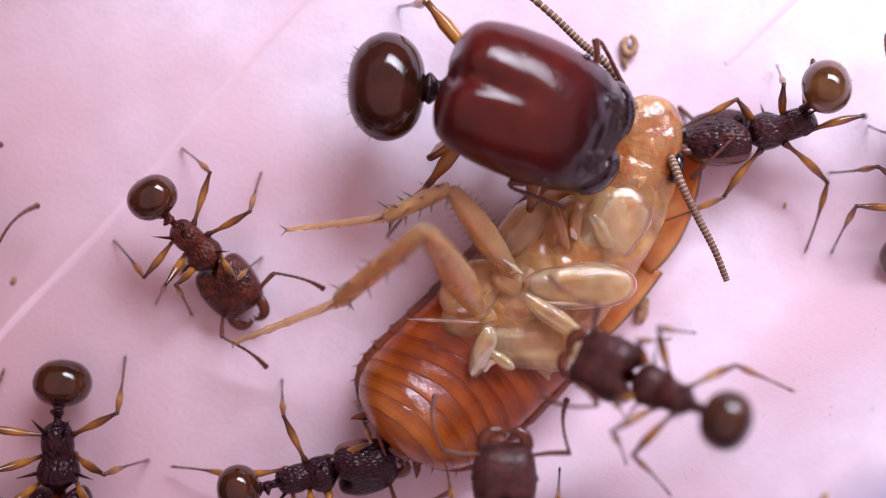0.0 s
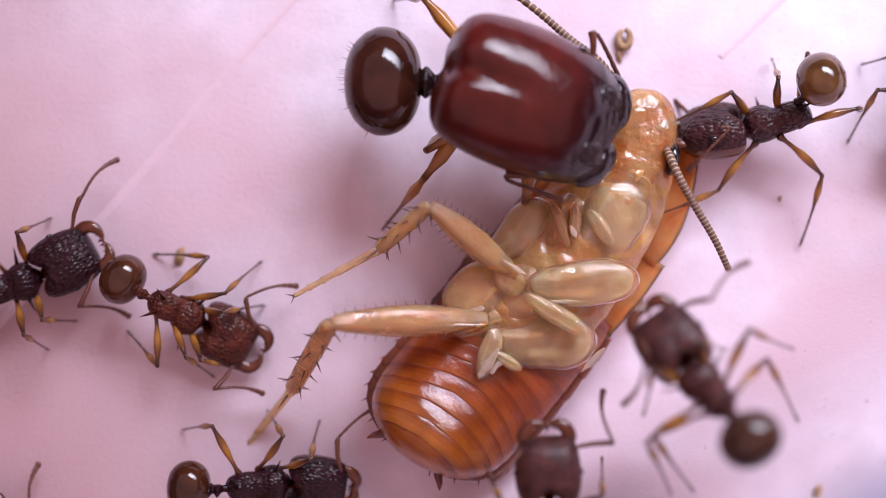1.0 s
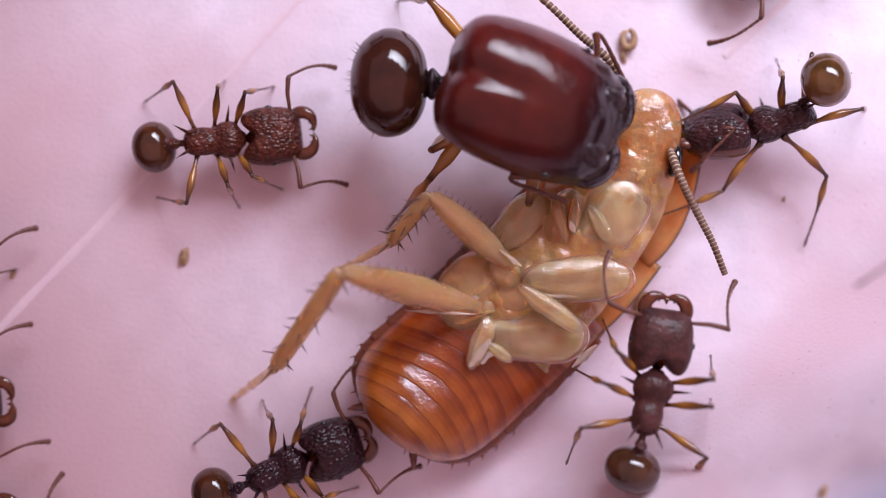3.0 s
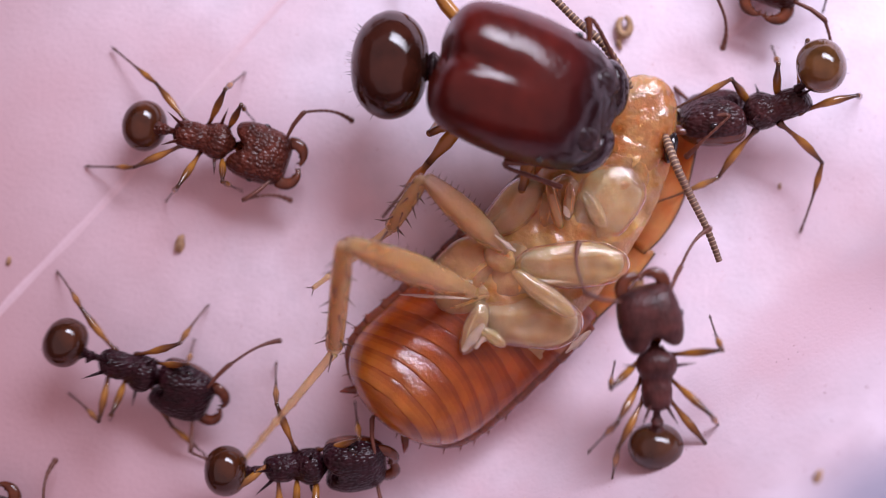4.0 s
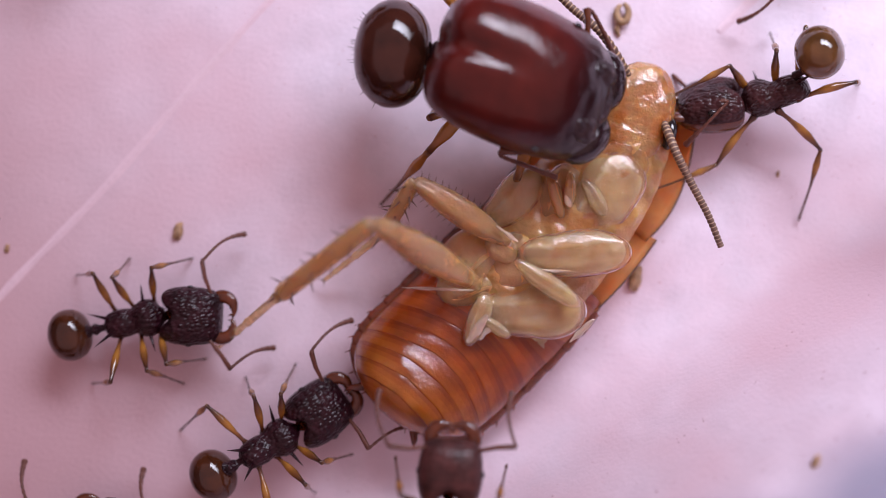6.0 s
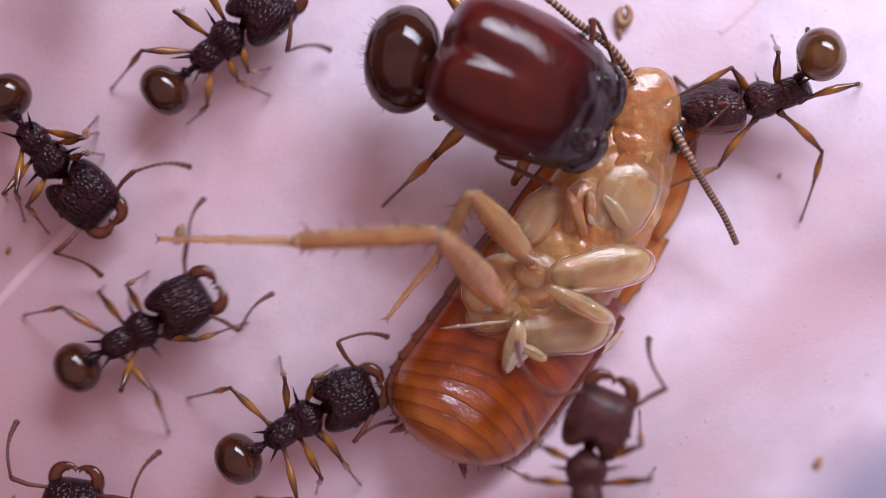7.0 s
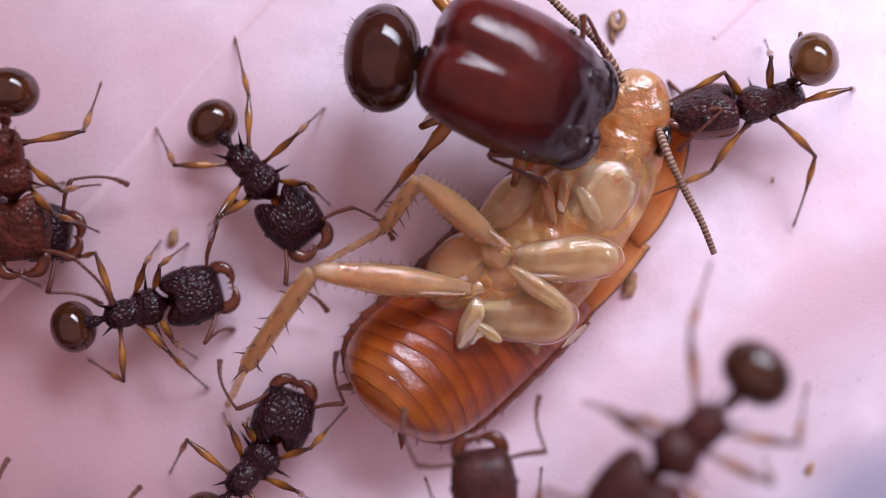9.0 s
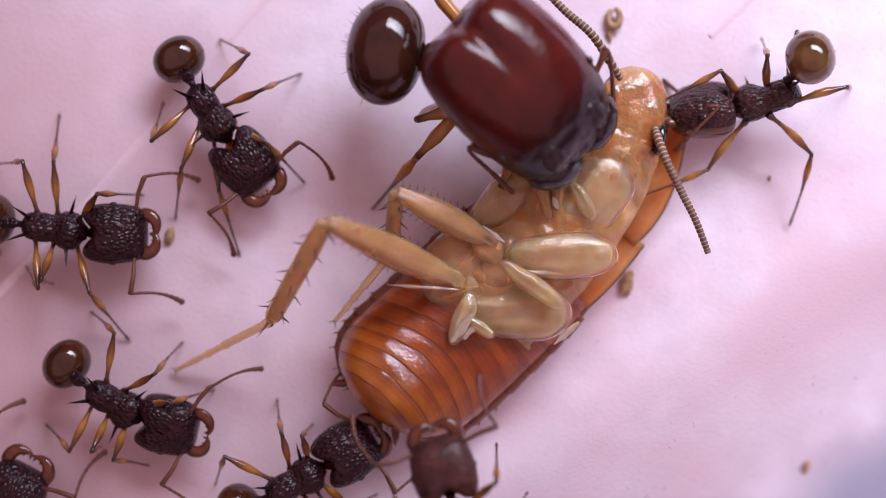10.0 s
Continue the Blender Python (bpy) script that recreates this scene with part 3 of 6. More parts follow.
    for v in bm.verts:
        back = (-0.56 - v.co.x) / 1.14
        for edge in (0.62, 0.78, 0.90):
            if back > edge:
                v.co.y *= 0.985
                v.co.z *= 0.985
    rnd = random.Random(9)
    for _ in range(26):
        a, b = rnd.uniform(0, 6.3), rnd.uniform(0.1, 1.3)
        d = Vector((-math.cos(b), math.sin(b) * math.cos(a), math.sin(b) * math.sin(a)))
        p = Vector((-1.13, 0, 0)) + Vector((d.x * 0.55, d.y * 0.77, d.z * 0.63))
        spike(bm, p, p + d * 0.13, 0.006, 4)
    bits["gaster"] = part("gaster", finish("gaster", bm, M_BIGGASTER), root, None, "egg-shaped glossy dark brown gaster")
    bm = bmesh.new()
    prof = [(0, 0.09), (0.12, 0.08), (0.3, 0.06), (0.7, 0.10), (1.0, 0.11), (1.25, 0.06), (1.4, 0.06)]
    tube(bm, [(x, 0, 0) for x, r in prof], [r for x, r in prof], 12)
    thigh = finish("leg", bm, material("soldier_thigh", WHITE, 0.2, vary=0.15, size=0.2, coat=0.4, stripes=(1.5, (
        (0.0, (0.08, 0.025, 0.01)), (0.2, (0.30, 0.12, 0.02)), (0.6, (0.50, 0.22, 0.03)), (0.85, (0.34, 0.13, 0.02)),
        (1.0, (0.06, 0.02, 0.01))))))
    bm = bmesh.new()
    prof = [(0, 0.055), (0.1, 0.05), (0.35, 0.085), (0.6, 0.06), (0.8, 0.035), (1.0, 0.026), (1.3, 0.028), (1.5, 0.024),
            (1.6, 0.02)]
    tube(bm, [(x, 0, 0) for x, r in prof], [r for x, r in prof], 10)
    spike(bm, (1.55, 0, 0), (1.66, 0.05, -0.02), 0.014, 4)
    spike(bm, (1.55, 0, 0), (1.66, -0.05, -0.02), 0.014, 4)
    shin = finish("tibia", bm, material("soldier_shin", WHITE, 0.22, vary=0.15, size=0.2, coat=0.4, stripes=(1.7, (
        (0.0, (0.06, 0.02, 0.01)), (0.15, (0.42, 0.17, 0.025)), (0.40, (0.40, 0.17, 0.03)), (0.55, (0.14, 0.05, 0.02)),
        (1.0, (0.14, 0.06, 0.03))))))
    for name in ("front", "mid", "hind"):
        for s in (1, -1):
            leg = part("leg", thigh, root)
            bits["legs"][name, s] = (leg, part("tibia", shin, leg))
    return bits


# ---------------------------------------------------------------- the cockroach
PIVOT = Vector((3.19, 2.19, 0.60))
PIVOT.z = 0.0
AXIS = 227.9        # heading of its tail
ROACH = at(PIVOT.x, PIVOT.y, 0, 0, 0, AXIS)


def own(p):
    """A place on the plan, in the cockroach's own space (millimetres; x to the tail)."""
    q = ROACH.inverted() @ (Vector(p) * MM)
    return q / MM


def plate(x0, x1, half, y0, low, high, bulge):
    """A shield of the back: a shallow bowl open upwards, with a rolled rim."""
    bm = bmesh.new()
    rings = []
    n = 16
    for i in range(n + 1):
        f = i / n
        x = x0 + (x1 - x0) * f
        w = half(f)
        ring = []
        for j in range(25):
            a = -1 + 2 * j / 24
            ring.append(Vector((x + bulge * (1 - a * a), y0 + w * a, low + (high - low) * abs(a) ** 2.6)))
        rings.append(ring)
    skin(bm, rings, closed=False)
    return bm


def cockroach():
    root = new("cockroach")
    root.empty_display_size = 0.001
    root.matrix_basis = ROACH
    tagged(root, "amber cockroach nymph lying on its back, pale legs", "cockroach")
    bits = {"root": root}

    def shield(name, bm, mat):
        ob = part(name, finish(name, bm, mat), root)
        m = ob.modifiers.new("thickness", "SOLIDIFY")
        m.thickness, m.offset, m.material_offset_rim = 0.05 * MM, 0, 1
        ob.data.materials.append(M_SPINE)
        return ob

    shield("pronotum", plate(-0.35, 1.60, lambda f: 1.13 * math.sin(math.pi * (0.14 + 0.42 * f)) ** 1.1, 0.20, 0.10, 0.46, 0.0), M_RIM)
    shield("mesonotum", plate(1.48, 2.86, lambda f: 1.12 + 0.10 * math.sin(math.pi * (0.15 + 0.6 * f)), 0.25, 0.10, 0.52, 0.08), M_RIM)
    shield("metanotum", plate(2.72, 3.66, lambda f: 1.19 + 0.04 * math.sin(math.pi * f), 0.25, 0.10, 0.50, 0.08), M_RIM)
    # soft underside of the thorax
    bm = bmesh.new()
    loft(bm, smooth_stations([(0.1, 0.05, 0.55, 0.45, 0.35), (0.6, 0.10, 0.55, 0.68, 0.45), (1.4, 0.14, 0.6, 0.88, 0.50),
                              (2.4, 0.18, 0.6, 1.00, 0.52), (3.2, 0.22, 0.60, 1.02, 0.52), (3.9, 0.24, 0.58, 1.00, 0.50)], 110),
         96, 2.4)
    for v in bm.verts:
        v.co.z += 0.07 * noise.noise(v.co * 1.6) + 0.06 * noise.noise(v.co * 4.0) + 0.03 * noise.noise(v.co * 8.0) + 0.012 * noise.noise(v.co * 16.0)
    part("thorax", finish("thorax", bm, M_PALE), root)
    # head tucked under the pronotum
    bm = bmesh.new()
    oval(bm, 1.76, 0.55, 0.24, 34, 26, -0.88, 0.0, 2.2)
    for v in bm.verts:
        v.co.y *= 1.0 - 0.16 * v.co.x
        v.co.z += 0.06 * noise.noise(v.co * 2.6) + 0.02 * noise.noise(v.co * 7.0)
        v.co.z -= 0.07 * math.exp(-((v.co.x - 0.12) / 0.10) ** 2) * (v.co.z > 0)
    head = part("head", finish("head", bm, M_FACE), root, at(0.34, -0.10, 0.86, 0, -4, 26), "glossy amber translucent head")
    for s in (1, -1):
        bm = bmesh.new()
        oval(bm, 0.50, 0.11, 0.16, 16, 10)
        part("eye", finish("eye", bm, M_EYE), head, at(-0.14, s * 0.53, 0.04 if s > 0 else -0.14, 0, 0, s * 4))
        bm = bmesh.new()
        tube(bm, [(0, 0, 0), (0.2, 0.05 * s, 0.04), (0.42, 0.02 * s, 0.03), (0.55, -0.1 * s, 0)], [0.05, 0.055, 0.05, 0.03], 8)
        part("palp", finish("palp", bm, M_RIM), head, at(0.62, -0.30 + s * 0.10, 0.02, 0, 6, s * 18 - 40))
    bm = bmesh.new()
    oval(bm, 0.70, 0.40, 0.07, 22, 16, 0, 0, 2.6)
    for v in bm.verts:
        v.co.z += 0.03 * noise.noise(v.co * 5)
    part("clypeus", finish("clypeus", bm, M_FACE), head, at(0.40, -0.03, 0.13, 0, 6, 0))
    bm = bmesh.new()
    oval(bm, 0.40, 0.30, 0.10, 16, 10)
    part("mouth", finish("mouth", bm, M_FACE), head, at(0.80, -0.10, -0.06, 0, 6, 0))
    # belly: overlapping bands
    belly = part("abdomen", belly_core(), root)
    bits["abdomen"] = belly
    for i in range(len(BANDS) - 1):
        part("segment", belly_band(i), belly)
    for i in range(len(BANDS) - 1):
        for s in (1, -1):
            part("margin", belly_margin(i, s), belly)
    for s in (1, -1):
        bm = bmesh.new()
        tube(bm, [(0, 0, 0), (0.10, 0.02 * s, 0.02), (0.24, 0.05 * s, 0.06), (0.34, 0.05 * s, 0.1)], [0.06, 0.07, 0.05, 0.01], 10)
        part("cercus", finish("cercus", bm, M_AMBER_DARK), belly, Matrix.Translation(on_belly(0.95, s * 0.62, 0.55) * MM) @ at(0, 0, 0, 0, 0, s * 34))
    # hip plates and folded limbs, each a clear skin round milky flesh: ends, half width, half height
    for name, a, b, w, h, skin_mat, core_mat in (
            ("coxa", (3.12, -0.09, 1.25), (1.94, 1.14, 1.10), 0.36, 0.20, M_MEMBRANE, M_MILKY),
            ("coxa", (4.10, 0.05, 1.05), (3.07, 1.29, 1.00), 0.42, 0.22, M_MEMBRANE, M_MILKY),
            ("coxa", (2.29, 0.28, 1.00), (0.82, 0.32, 0.95), 0.52, 0.20, M_MEMBRANE, M_MILKY),
            ("coxa", (3.11, -0.71, 1.00), (1.89, -0.66, 1.00), 0.31, 0.20, M_MEMBRANE, M_MILKY),
            ("coxa", (3.02, -0.44, 0.98), (4.17, -0.73, 0.90), 0.42, 0.22, M_LIMB, M_SINEW),
            ("coxa", (3.49, -0.01, 0.92), (4.36, -0.59, 0.86), 0.34, 0.20, M_LIMB, M_SINEW),
            ("femur", (3.22, -0.08, 1.42), (3.06, 1.08, 1.36), 0.155, 0.13, M_MEMBRANE, M_MILKY),
            ("femur", (1.61, -0.10, 1.24), (1.81, 0.52, 1.22), 0.13, 0.08, M_MEMBRANE, M_MILKY),
            ("trochanter", (4.62, 0.26, 1.26), (3.82, -0.05, 1.22), 0.17, 0.12, M_MEMBRANE, M_MILKY),
            ("tibia", (4.17, 0.10, 1.30), (4.10, 0.63, 1.28), 0.10, 0.08, M_MEMBRANE, M_MILKY),
            ("femur", (1.85, -0.60, 1.22), (2.26, 0.05, 1.22), 0.10, 0.10, M_LIMB, M_RIM),
            ("tibia", (1.66, -0.32, 1.26), (2.10, 0.03, 1.26), 0.09, 0.09, M_LIMB, M_RIM),
            ("trochanter", (3.23, -0.61, 1.20), (3.16, -0.08, 1.24), 0.20, 0.14, M_LIMB, M_SINEW),
            ("sternum", (2.84, -0.32, 1.02), (3.63, 0.22, 1.02), 0.34, 0.18, M_LIMB, M_PALE),
            ("sternum", (2.42, -0.07, 1.02), (1.53, -0.36, 1.02), 0.28, 0.18, M_LIMB, M_PALE)):
        a, b = Vector(a), Vector(b)
        d = b - a
        heading, size = math.degrees(math.atan2(d.y, d.x)), d.length

        def lobe(grow, crease):
            bm = bmesh.new()
            oval(bm, size * grow, w * grow, h * grow, 44, 34, size * (1 - grow) / 2, 0, 2.15)
            for v in bm.verts:
                u, f = v.co.y / w, v.co.x / size
                if v.co.z > 0:
                    v.co.z += crease * h * (math.exp(-((u - 0.25 - 0.2 * f) / 0.16) ** 2) - math.exp(-((u + 0.2) / 0.2) ** 2))
                v.co.z += 0.03 * noise.noise(v.co * 2.5 + a) + 0.020 * noise.noise(v.co * 6 + a) + 0.008 * noise.noise(v.co * 14 + a)
                v.co.y *= 1.0 + 0.20 * (f - 0.5)
                v.co.y += w * 0.14 * noise.noise(Vector((f * 3, 0.3, a.x)))
            return bm

        shell = part(name, finish(name, lobe(1.0, 0.05), skin_mat), root, at(a.x, a.y, a.z, 0, 0, heading))
        part("flesh", finish("flesh", lobe(0.90, 0.20), core_mat), shell)
        if name == "coxa":
            bm = bmesh.new()
            ring = []
            for k in range(41):
                f = 0.5 - 0.485 * math.cos(2 * math.pi * k / 40)
                half = w * math.sqrt(max(0.0, 1 - (2 * f - 1) ** 2)) * (1.0 + 0.20 * (f - 0.5)) * 0.98
                y = half * (1 if k < 20 else -1) + w * 0.14 * noise.noise(Vector((f * 3, 0.3, a.x)))
                ring.append((size * f, y, 0.02 + 0.03 * noise.noise(Vector((f * 4, y * 4, a.y)))))
            tube(bm, ring, [0.009 + 0.006 * noise.noise(Vector((k * 0.3, a.x, 0))) for k in range(41)], 5)
            part("suture", finish("suture", bm, M_AMBER_EDGE), shell)
    # glint strips of film added between the limbs: end, end, half width
    # halfway between lamp and eye, so each strip mirrors the lamp
    facing = Vector((-0.39, -0.13, 0.91))
    for a, b, w in (((4.58, 0.20, 1.42), (4.07, 0.15, 1.40), 0.11),
                    ((4.43, 0.31, 1.36), (4.07, 0.28, 1.34), 0.07),
                    ((3.56, 1.37, 1.12), (3.06, 1.41, 1.16), 0.05),
                    ((4.59, -1.06, 1.60), (3.93, -0.25, 1.52), 0.03),
                    ((4.02, -0.58, 1.20), (3.73, -0.38, 1.22), 0.08),
                    ((3.00, -0.63, 1.52), (2.96, -0.23, 1.42), 0.05),
                    ((3.08, 0.26, 1.40), (2.72, 0.71, 1.36), 0.04),
                    ((2.12, 0.61, 1.28), (1.96, 0.99, 1.24), 0.06),
                    ((1.98, -0.16, 1.36), (2.05, 0.02, 1.36), 0.05),
                    ((3.75, -0.93, 1.10), (3.51, -0.92, 1.10), 0.05)):
        a, b = Vector(a), Vector(b)
        bm = bmesh.new()
        across = facing.cross(b - a).normalized()
        rings = []
        for i in range(17):
            f = i / 16
            p = a.lerp(b, f)
            wide = w * math.sin(math.pi * (0.08 + 0.84 * f)) * (0.8 + 0.5 * noise.noise(p * 9))
            top = [p + across * (wide * u) + facing * (0.022 * noise.noise((p + across * (u * w)) * 11) - 0.5 * wide * u * u)
                   for u in (-1, -0.6, -0.2, 0.2, 0.6, 1)]
            rings.append(top + [q - facing * 0.012 for q in reversed(top)])
        skin(bm, rings)
        part("fold", finish("fold", bm, M_GLINT), root)
    # feelers
    for pts, base in ((((3.28, 1.96, 0.96), (3.40, 1.46, 1.30), (3.64, 0.99, 1.25), (3.90, 0.51, 1.20), (4.11, 0.04, 1.10)), 1.25),
                      (((2.77, 2.64, 1.20), (2.32, 3.21, 1.40), (1.89, 3.60, 1.40), (1.40, 4.08, 1.20),
                        (0.56, 4.79, 1.00)), 1.25)):
        ctrl = [own(p) for p in pts]
        for c, z in zip(ctrl, (0.96, 1.3, 1.25, 1.2, 1.1)):
            c.z = z if base else 0
        st = smooth_stations([(c.x, c.y, c.z, 1, 1) for c in ctrl], 140)
        bm = bmesh.new()
        tube(bm, [s[:3] for s in st], [(0.076 - 0.024 * i / 139) * min(1.0, 0.62 + i / 40) * (0.80 + 0.20 * abs(math.sin(i * 0.785))) for i in range(140)], 8)
        bm.faces.index_update()
        for q in bm.faces:
            q.material_index = 1 if q.index // 8 % 4 < 3 else 0
        part("antenna", finish("antenna", bm, [M_FEELER, M_FEELER_DARK]), root)
    # the two kicking legs, each link along +x
    bm = bmesh.new()
    spike(bm, (0, 0, 0), (1, 0, 0), 0.085, 5)
    thorn = finish("spine", bm, M_SPINE)

    def bristle(parent, p, d, long):
        part("spine", thorn, parent, Matrix.Translation(p * MM) @ frame_of(d, Vector((0, 0.1, 1))).to_4x4() @ Matrix.Scale(long, 4))

    for key, lens, radii, hip in (("hind", (2.45, 2.05, 2.2), (0.21, 0.15, 0.07), (0.46, -0.50, 1.20)),
                                  ("mid", (1.75, 1.10, 1.5), (0.19, 0.125, 0.065), (0.92, 0.11, 1.25))):
        L1, L2, L3 = lens
        r1, r2, r3 = radii
        bm = bmesh.new()
        prof = [(0, 0.45), (0.08, 0.62), (0.25, 0.95), (0.45, 1.16), (0.65, 1.08), (0.85, 0.80), (0.96, 0.60), (1.0, 0.35)]
        fine = [(i / 33, float(np.interp(i / 33, [q[0] for q in prof], [q[1] for q in prof]))) for i in range(34)]
        tube(bm, [(L1 * f, 0, 0) for f, r in fine], [r1 * r for f, r in fine], 20, 0.6)
        for v in bm.verts:
            v.co.z += 0.014 * noise.noise(v.co * 5) + 0.007 * noise.noise(v.co * 13)
            v.co.z += 0.035 * math.exp(-((v.co.y / r1 - 0.25) / 0.16) ** 2) * (v.co.z > 0)
        thigh = part("femur", finish("femur", bm, M_LIMB), root, at(*own(hip)))
        bm = bmesh.new()
        tube(bm, [(L1 * f, 0.02 * math.sin(9 * f), -0.02) for f, r in prof[1:-1]], [r1 * 0.78 * r for f, r in prof[1:-1]], 12, 0.55)
        part("flesh", finish("flesh", bm, M_SINEW), thigh)
        for i in range(26):
            f = 0.22 + 0.75 * (i // 2) / 12
            s = 1 if i % 2 else -1
            wide = r1 * float(np.interp(f, [q[0] for q in prof], [q[1] for q in prof]))
            bristle(thigh, Vector((L1 * f, s * wide * 0.94, 0.03)), Vector((0.5, s, 0.3)), 0.10)
            if s > 0:
                bristle(thigh, Vector((L1 * f, wide * 0.25, wide * 0.55)), Vector((0.9, 0.2, 0.5)), 0.07)
        bm = bmesh.new()
        prof = [(0, 0.6), (0.06, 0.9), (0.3, 1.0), (0.7, 0.95), (0.95, 0.9), (1.0, 0.5)]
        fine = [(i / 29, float(np.interp(i / 29, [q[0] for q in prof], [q[1] for q in prof]))) for i in range(30)]
        tube(bm, [(L2 * f, 0, 0) for f, r in fine], [r2 * r for f, r in fine], 16, 0.75)
        for v in bm.verts:
            v.co.z += 0.012 * noise.noise(v.co * 6) + 0.006 * noise.noise(v.co * 14)
        shin = part("tibia", finish("tibia", bm, M_LIMB), root)
        bm = bmesh.new()
        tube(bm, [(L2 * f, 0.015 * math.sin(9 * f), 0) for f, r in prof[1:-1]], [r2 * 0.74 * r for f, r in prof[1:-1]], 10, 0.7)
        part("flesh", finish("flesh", bm, M_SINEW), shin)
        for i in range(20):
            f = 0.08 + 0.9 * i / 19
            a = i * 2.4
            bristle(shin, Vector((L2 * f, r2 * 0.8 * math.cos(a), r2 * 0.7 * math.sin(a))),
                    Vector((0.65, math.cos(a), math.sin(a))), 0.28 if f > 0.9 else 0.20)
        bm = bmesh.new()
        prof = [(0, 1.2), (0.05, 1.0), (0.44, 0.9), (0.47, 1.1), (0.50, 0.8), (0.62, 0.8), (0.65, 1.0), (0.68, 0.7),
                (0.78, 0.7), (0.80, 0.9), (0.83, 0.6), (0.97, 0.6), (1.0, 0.4)]
        tube(bm, [(L3 * f, 0, -0.05 * math.sin(3 * f)) for f, r in prof], [r3 * r for f, r in prof], 10)
        foot = part("tarsus", finish("tarsus", bm, M_LIMB), root)
        for s in (1, -1):
            bristle(foot, Vector((L3 * 0.98, 0, 0)), Vector((1, s * 0.7, -0.3)), 0.16)
        bits[key] = (thigh, shin, foot, lens, own(hip))
    return bits


BELLY_AT, BELLY_LONG = 2.95, 3.34
BANDS = (0.0, 0.10, 0.20, 0.29, 0.38, 0.46, 0.54, 0.62, 0.70, 0.78, 0.86, 1.0)


def belly_width(f):
    return 1.25 * max(0.02, 1 - max(0.0, (f - 0.55) / 0.45) ** 4.0) ** 0.55


def belly_height(f):
    return (0.52 + 0.80 * max(f, 0) ** 2.5) * max(0.02, 1 - max(0.0, (f - 0.70) / 0.30) ** 3.2) ** 0.55


def on_belly(f, u, z):
    """A place on the belly: f along its length, u across from -1 to 1."""
    f = min(f, 0.998)
    return Vector((BELLY_AT + BELLY_LONG * f, 0.24 - 0.24 * max(0.0, f) ** 2 + belly_width(f) * u, z))


def swept(f, u):
    """The hind edges of the plates sweep back towards the sides, most in the middle of the belly."""
    k = min(1.0, max(0.0, (f - 0.22) / 0.34))
    return f + 0.19 * k * u * u * (1 - 0.75 * max(0.0, f - 0.4) / 0.6)


def belly_core():
    bm = bmesh.new()
    rings = []
    for i in range(41):
        f = -0.05 + 1.03 * (1 - (1 - i / 40) ** 1.5)
        h = belly_height(max(f, 0)) * 0.93
        rings.append([on_belly(f, 0.95 * math.cos(a), 0.46 + (h if math.sin(a) > 0 else 0.36 * belly_width(max(f, 0))) * math.sin(a))
                      for a in [2 * math.pi * k / 36 for k in range(36)]])
    skin(bm, rings)
    return finish("abdomen", bm, M_AMBER_EDGE)


def belly_band(i):
    """One belly plate: an arched band whose hind edge stands a little proud of the next."""
    bm = bmesh.new()
    rings = []
    f0, f1 = BANDS[i], BANDS[i + 1]
    last = i == len(BANDS) - 2
    for k in range(13):
        g = k / 12
        lip = 0.012 * g ** 1.5 + 0.007 * math.sin(math.pi * min(1, g)) - (0.022 if k == 12 and not last else 0)
        ring = []
        for j in range(41):
            a = math.pi * j / 40
            c, s = math.cos(a), math.sin(a)
            f = swept(f0 + (f1 - f0) * g * (1.0 if last else 1.12), c)
            f = min(f, 0.997) + 0.004 * noise.noise(Vector((c * 4, i * 3.1, 0.5)))
            h = belly_height(f) + lip * min(1.0, 4 * belly_width(f))
            z = 0.46 + h * s ** 0.95 + 0.016 * noise.noise(Vector((f * 9, c * 3, i))) + 0.010 * noise.noise(Vector((f * 26, c * 9, i)))
            ring.append(on_belly(f, 0.97 * c, z))
        rings.append(ring)
    skin(bm, rings, closed=False)
    bm.faces.index_update()
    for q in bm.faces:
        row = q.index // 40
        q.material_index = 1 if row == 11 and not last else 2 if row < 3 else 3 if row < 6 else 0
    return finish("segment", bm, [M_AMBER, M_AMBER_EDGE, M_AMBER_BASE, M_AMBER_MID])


def belly_margin(i, s):
    """The flared edge of one back plate, pointed at its hind corner."""
    bm = bmesh.new()
    f0, f1 = swept(BANDS[i], 1), min(1.0, swept(BANDS[i + 1], 1) + 0.03)
    rings = []
    for k in range(9):
        g = k / 8
        f = f0 + (f1 - f0) * g
        w = max(belly_width(f), 0.08)
        flare = 1 + (0.035 + 0.028 * g - (0.02 if k == 8 else 0)) * min(1.0, 1.1 / w)
        rings.append([on_belly(f, s * c, z) for c, z in ((0.90, 0.40), (0.5 + 0.5 * flare, 0.46), (flare, 0.52),
                                                         (0.5 + 0.5 * flare, 0.56), (0.90, 0.60))])
    skin(bm, rings)
    if i > 3:
        p = rings[6][2]
        spike(bm, p, p + Vector((0.08, s * 0.04, 0.02)), 0.014, 5)
    return finish("margin", bm, M_AMBER_DARK)


